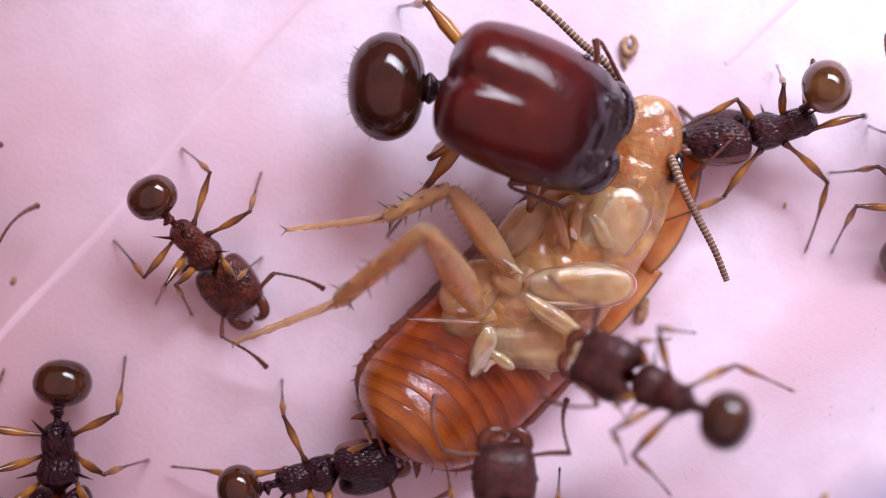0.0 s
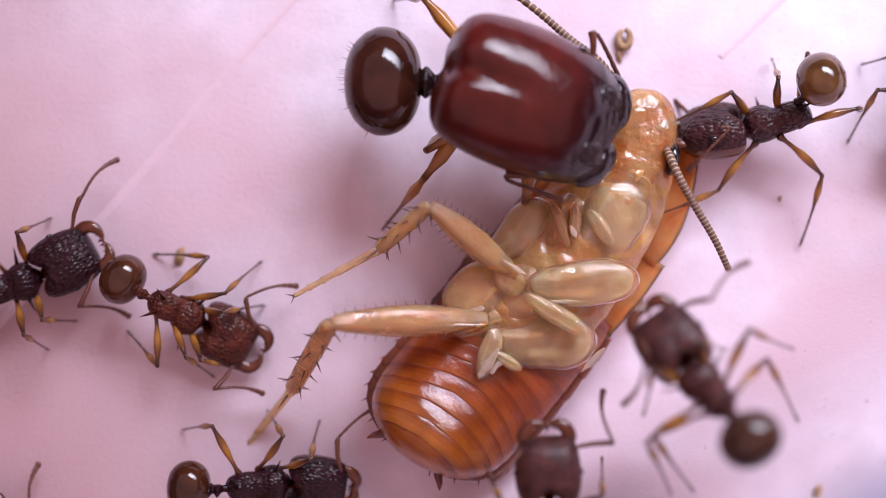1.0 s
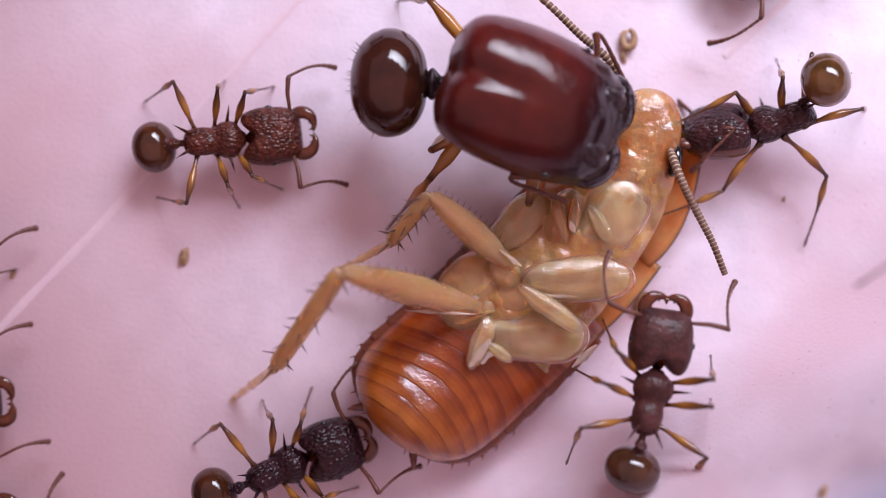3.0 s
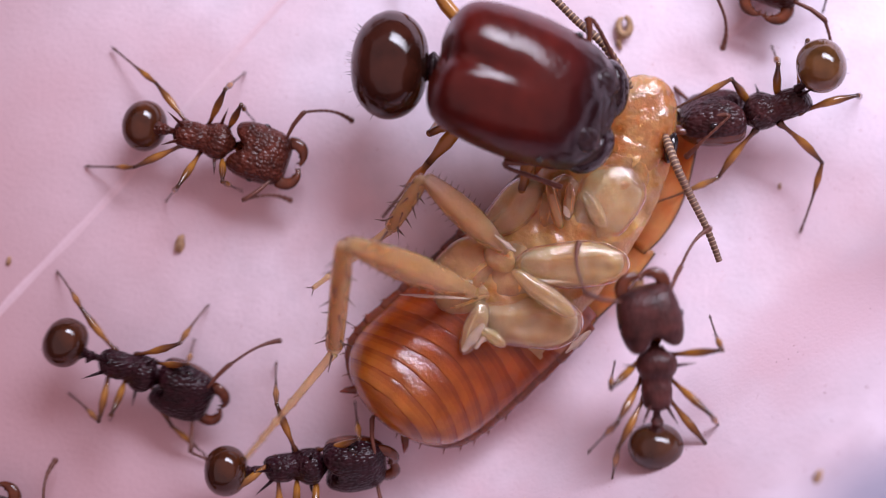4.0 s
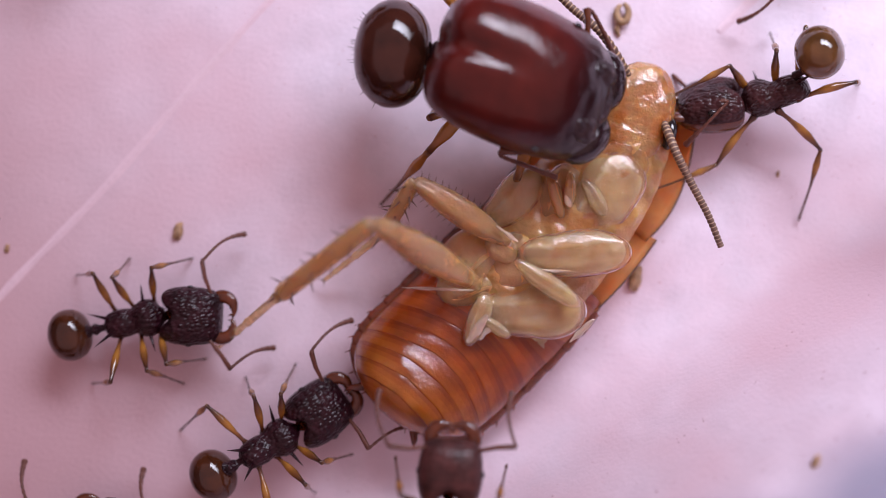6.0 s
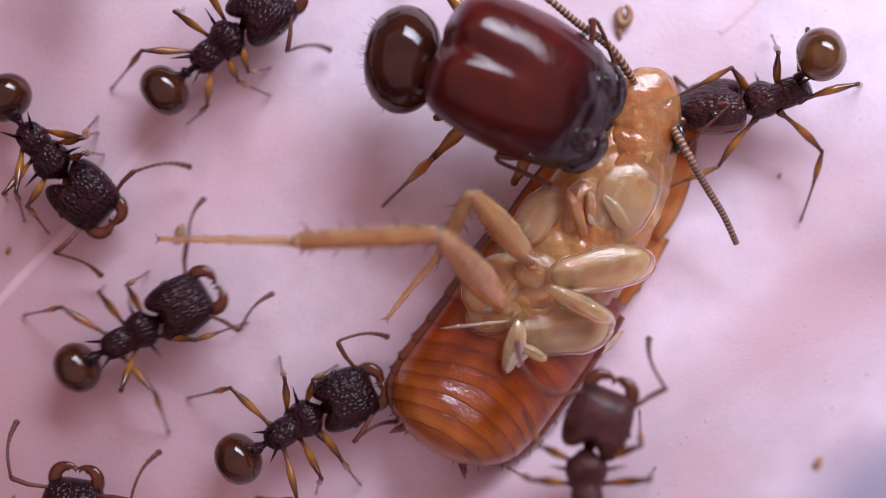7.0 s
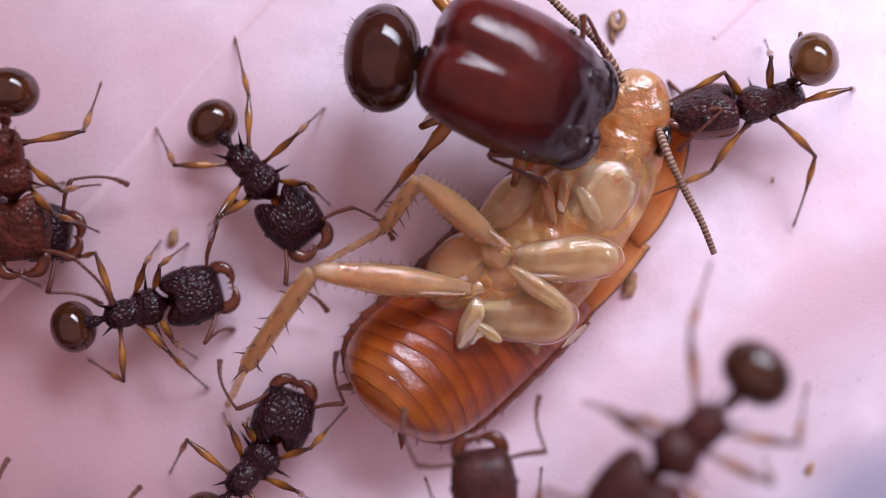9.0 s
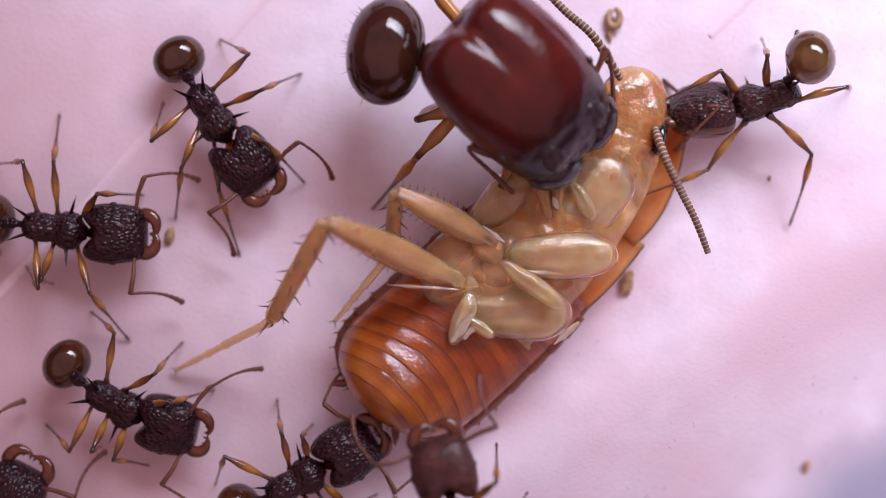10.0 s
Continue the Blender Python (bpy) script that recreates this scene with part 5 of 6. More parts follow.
def motions():
    L1 = [
        (0, -3.95, 0.55, 0.09, -47, 36, 5, 15), (0.5, -4.25, 0.02, 0.09, -48, 34, 15, 15), (1, -4.14, -0.56, 0.09, -29, 40, 3, 55), (1.5, -3.27, 0.11, 0.09, 22, 22, -12, 47),
        (2, -3.74, 0.61, 0.09, 12, 19, -12, 46), (2.5, -3.96, 1.89, 0.08, 4, 17, -4, 43), (2.7, -3.57, 2.09, 0.09, 10, 19, 1, 47), (3.8, -3.93, 1.98, 0.07, -16, 14, -5, 36),
        (4, -3.73, 1.91, 0.08, -12, 18, -7, 44), (4.5, -3.95, 2.16, 0.09, 16, 18, 6, 45), (5, -4.04, 2.86, 0.08, 40, 16, -8, 40), (5.5, -3.32, 4.38, 0.09, 54, 21, 10, 47),
        (5.7, -3.16, 5.08, 0.09, 54, 21, 10, 47), (6.8, -2.89, 8.71, 0.07, 67, 14, -2, 37), (10, -2.72, 8.75, 0.07, 67, 14, -2, 37),
    ]
    L2 = [
        (0.0, -8.72, 0.6, 0.08, 15.0, 16.0, 7.0, 40.0), (0.5, -7.85, -0.53, 0.09, 28.0, 19.0, 12.0, 47.0), (1.0, -6.71, -0.16, 0.08, 19.0, 16.0, 10.0, 39.0), (1.5, -5.93, 0.63, 0.06, 40.0, 10.0, 14.0, 27.0),
        (2.0, -7.0, 0.21, 0.09, 42.0, 19.0, 16.0, 47.0), (2.5, -7.45, 0.09, 0.08, 50.0, 16.0, 16.0, 40.0), (2.7, -7.88, 0.01, 0.09, 48.0, 19.0, 17.0, 47.0), (3.8, -9.8, -0.17, 0.07, 35.0, 15.0, -5.0, 38.0),
        (10.0, -9.61, -0.42, 0.07, 35.0, 15.0, -5.0, 38.0),
    ]
    L3 = [
        (0, -9.83, -2.46, 0.08, 4, 16, 2, 41), (1.5, -9.8, -2.6, 0.08, 4, 16, 2, 41), (2, -8.92, -2.51, 0.08, 8, 16, 1, 40), (2.5, -8.9, -2.42, 0.08, 8, 16, -2, 40),
        (2.7, -8.79, -2.33, 0.08, 8, 16, -2, 40), (3.8, -5.91, -1.15, 0.08, 2, 16, -10, 41), (4, -4.88, -1.65, 0.09, -19, 21, 2, 18), (4.5, -3.97, -0.99, 0.0, 6, 0, 4, 0),
        (5, -4.43, -0.8, 0.06, 13, 11, -11, 30), (5.5, -3.74, -0.56, 0.06, 18, 10, -3, 28), (5.7, -4.17, -0.72, 0.0, 10, 0, -14, 0), (6.8, -5.95, -1.97, 0.09, 28, 22, -16, 47),
        (7, -4.87, -1.3, 0.08, 30, 16, 2, 41), (7.5, -3.6, -1.17, 0.04, 5, 6, -3, 21), (8, -4.82, -0.88, 0.08, 0, 16, 5, 41), (8.5, -4.77, -0.63, 0.09, 18, 28, -13, 47),
        (9, -4.67, -0.83, 0.09, 15, 28, 0, 47), (9.2, -4.6, -0.87, 0.09, 9, 28, -6, 47), (9.5, -5.72, -1.76, 0.09, -48, 25, 11, 47), (10, -4.94, -2.3, 0.09, -33, 21, 23, 47),
    ]
    E = [
        (0.0, -2.22, -2.99, 0.09, 14.0, 14.0, 4.0, 10.0), (0.5, -2.28, -3.07, 0.09, 12.0, 14.0, -10.0, 10.0), (1.0, -2.89, -3.23, 0.09, 5.0, 28.0, -4.0, 25.0), (1.5, -3.31, -3.17, 0.09, 1.0, 28.0, 5.0, 47.0),
        (2.0, -2.83, -2.95, 0.09, 22.0, 28.0, 1.0, 47.0), (2.5, -2.73, -2.88, 0.09, 31.0, 28.0, 0.0, 47.0), (2.7, -2.71, -2.91, 0.09, 28.0, 28.0, -4.0, 47.0), (3.8, -2.49, -3.15, 0.09, 11.0, 14.0, 2.0, 10.0),
        (4.0, -2.32, -3.15, 0.09, 6.0, 14.0, 6.0, 10.0), (4.5, -2.17, -3.07, 0.09, 0.0, 14.0, 10.0, 10.0), (5.0, -2.06, -3.05, 0.09, 7.0, 14.0, 0.0, 10.0), (5.5, -2.68, -3.08, 0.09, 28.0, 25.0, 7.0, 47.0),
        (5.7, -2.67, -3.04, 0.09, 27.0, 23.0, 11.0, 47.0), (6.8, -2.81, -2.82, 0.09, 39.0, 28.0, -10.0, 47.0), (7.0, -2.35, -2.67, 0.09, 31.0, 25.0, -8.0, 47.0), (7.5, -2.42, -2.92, 0.09, 22.0, 28.0, -1.0, 47.0),
        (7.7, -2.52, -3.25, 0.09, 12.0, 27.0, 8.0, 47.0), (8.0, -2.63, -3.6, 0.09, 10.0, 22.0, 5.0, 47.0), (8.5, -2.46, -3.52, 0.09, 17.0, 21.0, 12.0, 47.0), (9.0, -2.88, -3.25, 0.09, 47.0, 28.0, 24.0, 47.0),
        (9.5, -2.57, -3.23, 0.09, 33.0, 18.0, 3.0, 45.0), (10.0, -2.16, -3.49, 0.09, 27.0, 19.0, 5.0, 47.0),
    ]
    F = [
        (0.0, 0.69, -3.58, 1.64, 88.0, 11.0, 1.0, 29.0), (0.5, 0.47, -3.7, 1.63, 85.0, 13.0, -7.0, 33.0), (1.0, 1.41, -3.52, 2.12, 93.0, 15.0, -1.0, 38.0), (1.5, 1.46, -3.05, 1.78, 93.0, 11.0, 4.0, 30.0),
        (2.0, 2.05, -2.82, 1.6, 88.0, 15.0, -2.0, 38.0), (2.5, 2.78, -2.1, 1.29, 72.63, -13.5, 10.0, 20.0), (2.7, 2.79, -2.0, 1.3, 74.0, 15.0, 5.0, 38.0), (3.8, 3.03, -1.31, 1.04, 85.0, 2.0, 10.0, 15.0),
        (4.0, 3.01, -1.66, 1.23, 91.53, -1.86, 12.0, 20.0), (4.2, 2.58, -2.65, 1.93, 118.0, 24.0, -7.0, 47.0), (4.5, 2.43, -3.74, 2.74, 191.0, 28.0, -27.0, 47.0), (5.0, 2.67, -3.92, 3.63, 165.0, 28.0, 10.0, 47.0),
        (5.5, -0.08, -4.68, 2.11, 99.0, 20.0, -2.0, 47.0), (5.7, -0.22, -4.3, 1.83, 96.0, 16.0, -2.0, 40.0), (6.8, 1.59, -3.33, 1.89, 71.0, 16.0, -10.0, 40.0), (7.0, 1.9, -3.19, 2.08, 90.0, 15.0, -22.0, 38.0),
        (7.5, 1.86, -3.36, 2.24, 105.0, 22.0, -25.0, 47.0), (8.0, 1.49, -3.7, 2.36, 106.0, 19.0, -1.0, 47.0), (8.5, 0.8, -3.94, 2.16, 97.0, 17.0, -7.0, 42.0), (9.0, 0.69, -3.99, 2.13, 95.0, 17.0, 2.0, 42.0),
        (9.5, 0.65, -4.05, 2.17, 100.0, 18.0, 3.0, 45.0), (10.0, 0.34, -3.86, 1.8, 107.0, 15.0, -2.0, 38.0),
    ]
    R1 = [
        (0.0, 2.74, -1.37, 2.6, 157.15, 52.0, 0.0, 15.0), (0.5, 3.1, -1.63, 3.0, 196.58, 54.0, 0.0, 15.0), (1.0, 3.3, -1.37, 3.2, 123.95, 62.0, 0.0, 15.0), (1.5, 3.38, -0.96, 3.6, 67.08, 50.0, 0.0, 15.0),
        (2.0, 3.6, -0.88, 4.2, 48.4, 36.0, 0.0, 15.0), (2.5, 4.36, -0.58, 4.4, 39.19, 40.0, 0.0, 15.0), (2.7, 5.23, -0.49, 4.4, 40.0, 15.0, 8.0, 39.0), (3.8, 9.0, 2.23, 3.0, 45.0, 20.0, 6.0, 47.0),
        (10.0, 9.26, 1.99, 3.0, 45.0, 21.0, 6.0, 47.0),
    ]
    R2 = [
        (0.0, 8.49, 4.35, 3.0, -125.0, 20.0, 8.0, 35.0), (7.5, 8.4, 3.6, 3.0, -120.0, 20.0, 8.0, 35.0), (8.0, 6.16, 2.64, 3.0, -108.0, 18.0, 5.0, 30.0), (8.2, 5.26, 0.99, 3.2, -113.0, 16.0, 5.0, 30.0),
        (8.5, 4.47, -0.53, 3.6, -121.88, 22.0, 6.0, 25.0), (8.8, 3.45, -1.57, 4.0, -132.0, 15.0, 4.0, 25.0), (9.2, 2.65, -2.81, 4.3, -137.01, 11.0, 3.0, 25.0), (9.5, 2.42, -3.9, 4.4, -125.0, 21.0, -9.0, 30.0),
        (10.0, 1.73, -4.8, 4.6, -128.0, 26.0, -10.0, 35.0),
    ]
    T = [
        (0, 7.22, 1.38, 0.21, 77, 19, 3, 47), (0.5, 7.42, 2.37, 0.08, 75, 18, 4, 45), (1, 7.64, 3.04, 0.08, 68, 17, 3, 43), (1.5, 7.54, 3.3, 0.08, 120, 16, 1, 39),
        (2, 7.69, 3.19, 0.09, 166, 28, 39, 47), (2.5, 5.3, 5.56, 0.09, 205, 22, 0, 47), (2.7, 5.41, 5.56, 0.09, 205, 22, 7, 47), (3.8, 5.73, 5.25, 0.09, 242, 21, 4, 47),
        (4, 5.49, 5.3, 0.09, 242, 21, 7, 47), (4.5, 4.61, 5.33, 0.08, 263, 16, -1, 39), (5, 4.53, 5.44, 0.08, 266, 16, -2, 40), (5.5, 5.66, 5.03, 0.09, 219, 27, -7, 47),
        (5.7, 6.11, 5.15, 0.09, 209, 27, 3, 47), (6.8, 5.57, 6.78, 0.09, 225, 23, -8, 47), (10, 5.75, 6.82, 0.09, 225, 23, -8, 47),
    ]
    HB = [
        (0, -6.05, -2.68, 0.07, -91, 15, 4, 39), (0.5, -6.36, -4.73, 0.09, -97, 19, 0, 46), (1, -6.48, -6.08, 0.09, -97, 19, 0, 46), (10, -6.32, -6.4, 0.09, -97, 19, 0, 46),
    ]
    Q = [
        (0, -7.61, -4.91, 0.09, 73, 24, 6, 47), (3.8, -7.5, -4.92, 0.09, 69, 23, 4, 47), (5, -7.3, -5.16, 0.09, 70, 20, -1, 47), (5.5, -5.69, -5.54, 0.09, 78, 22, 4, 47),
        (5.7, -5.53, -5.54, 0.09, 78, 22, 2, 47), (6.8, -6.06, -4.97, 0.07, 87, 14, -4, 35), (7, -5.91, -4.93, 0.06, 84, 11, -3, 29), (7.5, -6.87, -4.97, 0.08, 85, 16, -2, 40),
        (8, -6.14, -5.49, 0.09, 79, 19, 0, 47), (9, -6.09, -5.46, 0.09, 79, 19, 0, 47), (9.5, -6.8, -4.34, 0.09, 73, 24, -9, 47), (10, -7.0, -4.53, 0.09, 63, 25, -1, 47),
    ]
    J1 = [
        (0, -3.99, 9.44, 0.0, 43, 0, 4, 0), (5.7, -3.86, 8.93, 0.0, 43, 0, 4, 0), (6.8, -3.39, 3.35, 0.0, 51, 0, 2, 0), (7, -3.55, 3.15, 0.0, 39, 0, -2, 0),
        (7.2, -3.83, 2.92, 0.09, 0, 20, -1, 47), (7.5, -3.49, 2.28, 0.08, -33, 15, -28, 39), (7.8, -3.3, 1.95, 0.08, -65, 16, -4, 39), (8, -2.89, 2.07, 0.09, -44, 20, 2, 47),
        (8.5, -2.95, 2.16, 0.09, -46, 22, -1, 47), (9, -2.88, 1.28, 0.08, -50, 18, -1, 45), (9.2, -2.91, 0.96, 0.09, -35, 28, -1, 47), (9.5, -3.66, 2.54, 0.07, -32, 15, 12, 38),
        (10, -3.47, 2.15, 0.09, -59, 20, 7, 47),
    ]
    J2 = [
        (0, -10.15, 1.72, 0.07, -72, 15, -3, 38), (5.7, -9.15, 2.08, 0.07, -72, 15, -3, 38), (6.8, -6.31, 1.76, 0.09, -70, 19, 14, 47), (7, -6.2, 1.53, 0.09, -54, 25, 9, 47),
        (7.5, -6.3, 1.46, 0.09, -21, 22, 7, 47), (8, -6.61, 1.04, 0.09, -25, 21, 4, 47), (8.5, -6.78, 0.75, 0.09, -9, 26, 0, 47), (9, -7.08, 0.55, 0.09, -13, 24, 4, 47),
        (9.5, -6.38, 0.36, 0.08, -8, 18, -8, 44), (10, -5.86, 0.39, 0.08, -8, 16, 7, 39),
    ]
    J4 = [
        (0, -6.39, 7.62, 0.79, -67, 22, -2, 47), (5.7, -6.25, 7.11, 0.79, -67, 22, -2, 47), (6.8, -5.48, 5.14, 0.79, -78, 25, -2, 47), (7, -5.35, 5.9, 0.79, 81, 28, 5, 47),
        (7.5, -5.41, 4.32, 0.79, 118, 23, -1, 47), (7.7, -5.13, 4.33, 0.79, 101, 28, 2, 47), (8, -5.09, 3.33, 0.79, 277, 21, 2, 47), (8.5, -5.46, 2.42, 0.76, 270, 11, 0, 30),
        (9, -6.36, 1.34, 0.79, 270, 27, 5, 47), (9.2, -6.82, 1.57, 0.79, 255, 28, 0, 47), (9.5, -6.92, 3.89, 0.79, 153, 27, 0, 47), (10, -8.44, 5.0, 0.79, 163, 27, -4, 47),
    ]
    # where the feet stand (front, mid, hind; left, right) and where the antennae bend and end, by time
    steps = {
        "L1": [
            (0, dict(fl=(-3.02, 0.39), ml=(-3.04, 1.75), hl=(-4.32, 2.12), fr=(-4.14, -0.56), mr=(-4.73, -0.38), hr=(-5.4, 0.66), al=(-2.51, 0.37, -1.99, -0.27), ar=(-3.48, -0.95, -2.83, -1.59))),
            (0.5, dict(fl=(-3.13, -0.08), ml=(-3.35, 0.57), hl=(-4.7, 1.56), fr=(-3.71, -1.25), mr=(-4.3, -0.89), hr=(-5.27, 0.1), al=(-3.19, 0.13, -2.58, -0.02), ar=(-3.32, -1.53, -2.36, -1.91))),
            (1, dict(fl=(-2.9, -0.49), ml=(-2.94, 0.22), hl=(-4.69, 0.32), fr=(-3.16, -1.56), mr=(-3.7, -1.64), hr=(-5.1, -0.89), al=(-3.13, -0.04, -2.09, -0.25), ar=(-3.7, -1.88, -2.83, -1.96))),
            (1.5, dict(fl=(-2.77, 0.79), ml=(-3.04, 1.42), hl=(-4.88, 0.25), fr=(-2.14, -0.51), mr=(-3.31, -1.37), hr=(-4.03, -1.28), al=(-2.02, 1.3, -1.04, 1.18), ar=(-2.06, -0.44, -1.22, -0.49))),
            (2, dict(fl=(-2.9, 1.27), ml=(-3.34, 1.83), hl=(-5.41, 1.18), fr=(-3.3, -0.08), mr=(-4.02, -0.49), hr=(-4.65, -0.44), al=(-2.05, 1.28, -1.38, 0.99), ar=(-2.88, -0.28, -2.13, -0.6))),
            (2.5, dict(fl=(-3.14, 2.49), ml=(-3.88, 2.9), hl=(-5.25, 2.76), fr=(-3.27, 0.87), mr=(-4.26, 0.24), hr=(-5.52, 0.74), al=(-2.85, 2.76, -2.15, 3.28), ar=(-3.42, 1.1, -2.5, 0.99))),
            (4, dict(fl=(-3.07, 2.24), ml=(-3.21, 3.02), hl=(-5.46, 3.54), fr=(-3.25, 1.12), mr=(-4.49, 0.95), hr=(-5.77, 1.52), al=(-2.14, 2.32, -1.38, 2.11), ar=(-3.13, 0.95, -2.22, 0.88))),
            (4.5, dict(fl=(-3.56, 3.07), ml=(-4.77, 3.75), hl=(-5.22, 2.63), fr=(-3.47, 1.95), mr=(-3.87, 1.01), hr=(-4.86, 1.23), al=(-3.5, 3.09, -3.35, 3.78), ar=(-3.3, 1.74, -2.6, 2.17))),
            (5, dict(fl=(-4.24, 3.95), ml=(-4.74, 3.95), hl=(-6.31, 2.66), fr=(-2.72, 3), mr=(-3.66, 2.06), hr=(-4.83, 1.29), ar=(-2.53, 2.89, -1.78, 3.29))),
            (5.5, dict(hr=(-4.13, 2.66))),
        ],
        "L2": [
            (0, dict(ar=(-7.11, 0.63, -5.75, 1.74))),
            (0.2, dict(ar=(-6.55, -0.09, -5.87, 0.74))),
            (0.4, dict(al=(-6.87, 0.95, -6.35, 1.28), ar=(-6.33, -0.5, -5.56, -0.05))),
            (0.6, dict(al=(-6.49, 1.08, -5.6, 1.43), ar=(-6.16, -0.72, -5.21, -0.78))),
            (0.8, dict(al=(-5.68, 0.99, -4.87, 1.29), ar=(-5.77, -0.85, -4.78, -1.25))),
            (1, dict(al=(-5.57, 1.21, -4.87, 1.97), ar=(-5.7, -0.67, -5.13, -0.69))),
        ],
        "L3": [
            (4, dict(fl=(-4.02, -1.22), ml=(-3.79, -0.67), hl=(-6.22, -0.14), fr=(-3.57, -3.34), mr=(-5.37, -2.53), hr=(-6.04, -2.08), al=(-3.05, -1.3, -1.95, -1.16), ar=(-3.91, -3.07, -3.45, -3.39))),
            (4.5, dict(fl=(-2.53, -0.34), ml=(-3.96, 0.06), hl=(-6.19, -0.21), fr=(-3.65, -1.65), mr=(-4.32, -1.78), hr=(-6.06, -2.14), al=(-2.59, 0.14, -1.68, -0.2), ar=(-2.65, -1.8, -1.81, -1.65))),
            (5, dict(fl=(-3.43, -0.14), ml=(-3.84, 0.56), hl=(-6.78, 0.13), fr=(-4.06, -1.49), mr=(-4.6, -1.54), hr=(-5.32, -1.63), al=(-3.63, 0.23, -2.59, 0.28), ar=(-2.7, -1.56, -2.43, -1.33))),
            (5.5, dict(fl=(-3.18, 0.62), ml=(-3.54, 0.68), hl=(-6.12, -0.31), fr=(-1.92, -0.8), mr=(-3.99, -1.38), hr=(-5.12, -1.7), al=(-2.37, 0.61, -1.44, 1.17), ar=(-2.54, -1.46, -2.89, -2.1))),
            (7, dict(fl=(-4.74, -0.31), ml=(-5.46, -0.54), hl=(-6.76, -1.02), fr=(-3.16, -1.12), mr=(-5.23, -2.2), hr=(-4.42, -2.92), al=(-3.96, 0.04, -3.62, 1.1), ar=(-3, -1.32, -2.44, -0.48))),
            (7.5, dict(fl=(-2.16, -0.13), ml=(-3.24, -0.22), hl=(-5.26, -0.39), fr=(-2.79, -1.84), mr=(-3.78, -2.02), hr=(-4.96, -2.43), al=(-2.12, -0.21, -1.1, -0.66), ar=(-2.38, -2.2, -1.63, -1.49))),
            (8, dict(fl=(-3.29, -0.05), ml=(-4.71, 0.4), hl=(-5.99, -0.14), fr=(-3.92, -1.9), mr=(-4.95, -1.81), hr=(-5.9, -1.63), al=(-3.73, 0.21, -3.04, 0.78), ar=(-3.6, -1.65, -2.91, -1.24))),
            (8.5, dict(fl=(-3.7, 0.22), ml=(-4.33, 0.44), hl=(-6.04, -0.12), fr=(-4.02, -1.85), mr=(-4.65, -1.9), hr=(-5.55, -1.58), al=(-3.3, 0.43, -3.14, 0.7), ar=(-3.78, -1.65, -3.14, -1.11))),
            (9, dict(fl=(-4, 0.21), ml=(-4.45, 0.25), hl=(-6.07, -0.11), fr=(-3.87, -1.64), mr=(-3.69, -2.13), hr=(-5.62, -1.64), al=(-3.46, 0.29, -3.12, 0.82), ar=(-3.68, -1.53, -3.43, -1.29))),
            (9.5, dict(fl=(-4.35, -1.66), ml=(-4.62, -0.94), al=(-4.27, -1.69, -3.64, -2.64))),
            (10, dict(fl=(-3.54, -2.16), ml=(-4.04, -1.39), fr=(-4.58, -3.37), mr=(-5.34, -3.06), hr=(-6.24, -2.7), al=(-3.23, -1.77, -2.23, -1.8))),
        ],
        "E": [
            (0, dict(ml=(-2.71, -1.55), hl=(-5.04, -2.94))),
            (0.5, dict(ml=(-3.13, -2.42), hl=(-3.98, -2.87))),
            (1.5, dict(ml=(-2.72, -1.59), hl=(-4.84, -2.71))),
            (2, dict(ml=(-2.85, -1.83), hl=(-4.78, -2.73), fl=(-1.77, -2.24), al=(-2.66, -1.94, -1.73, -1.87))),
            (2.5, dict(ml=(-2.73, -1.6), hl=(-4.8, -2.72), fl=(-1.65, -1.87), al=(-2.81, -1.91, -1.8, -1.62))),
            (4, dict(ml=(-2.72, -1.58), hl=(-3.52, -2.93))),
            (4.5, dict(ml=(-2.8, -1.92), hl=(-4.19, -2.32), hr=(-2.89, -4.03), mr=(-1.76, -3.85))),
            (5, dict(ml=(-2.54, -1.4), hl=(-4.15, -2.35), hr=(-2.49, -3.92), mr=(-2.18, -3.83))),
            (5.5, dict(fl=(-1.92, -1.83), ml=(-2.91, -1.34), hl=(-4.17, -2.37), hr=(-2.82, -3.95), mr=(-2.42, -3.86), al=(-2.24, -1.72, -1.53, -1.4), ar=(-0.9, -3.19, -0.83, -2.58))),
            (7, dict(fl=(-1.73, -1.8), ml=(-2.67, -1.66), hl=(-4.15, -2.34), fr=(-1.37, -3.73), mr=(-2.09, -3.87), hr=(-3.07, -3.91), al=(-1.71, -1.3, -0.63, -1.41), ar=(-1.66, -3.24, -0.9, -2.77))),
            (7.5, dict(fl=(-2.16, -2.16), ml=(-2.61, -1.8), hl=(-4.14, -2.36), fr=(-1.84, -3.69), mr=(-2.11, -3.87), hr=(-3.01, -3.87), al=(-1.86, -1.81, -0.88, -1.8), ar=(-1.52, -3.59, -0.48, -3.03))),
            (8, dict(fl=(-1.85, -2.66), ml=(-2.57, -2.35), hl=(-4.55, -3.56), al=(-1.61, -2.34, -0.84, -2.25))),
            (8.5, dict(fl=(-2.09, -2.66), ml=(-2.58, -2.39), hl=(-3.61, -3.25), al=(-2.14, -2.51, -1.51, -1.99), ar=(-0.88, -3.55, -0.54, -3))),
            (9, dict(fl=(-3.06, -2.58), ml=(-3.46, -2.49), hl=(-4.32, -3.48), fr=(-1.48, -2.4), al=(-3.29, -2.39, -3.43, -1.29), ar=(-1.21, -2.22, -1.54, -1.25))),
            (9.5, dict(fl=(-1.97, -2.02), ml=(-3.32, -1.84), hl=(-4.35, -3.55), al=(-1.76, -1.6, -1.48, -1.41), ar=(-1.15, -3.46, -0.38, -3.21))),
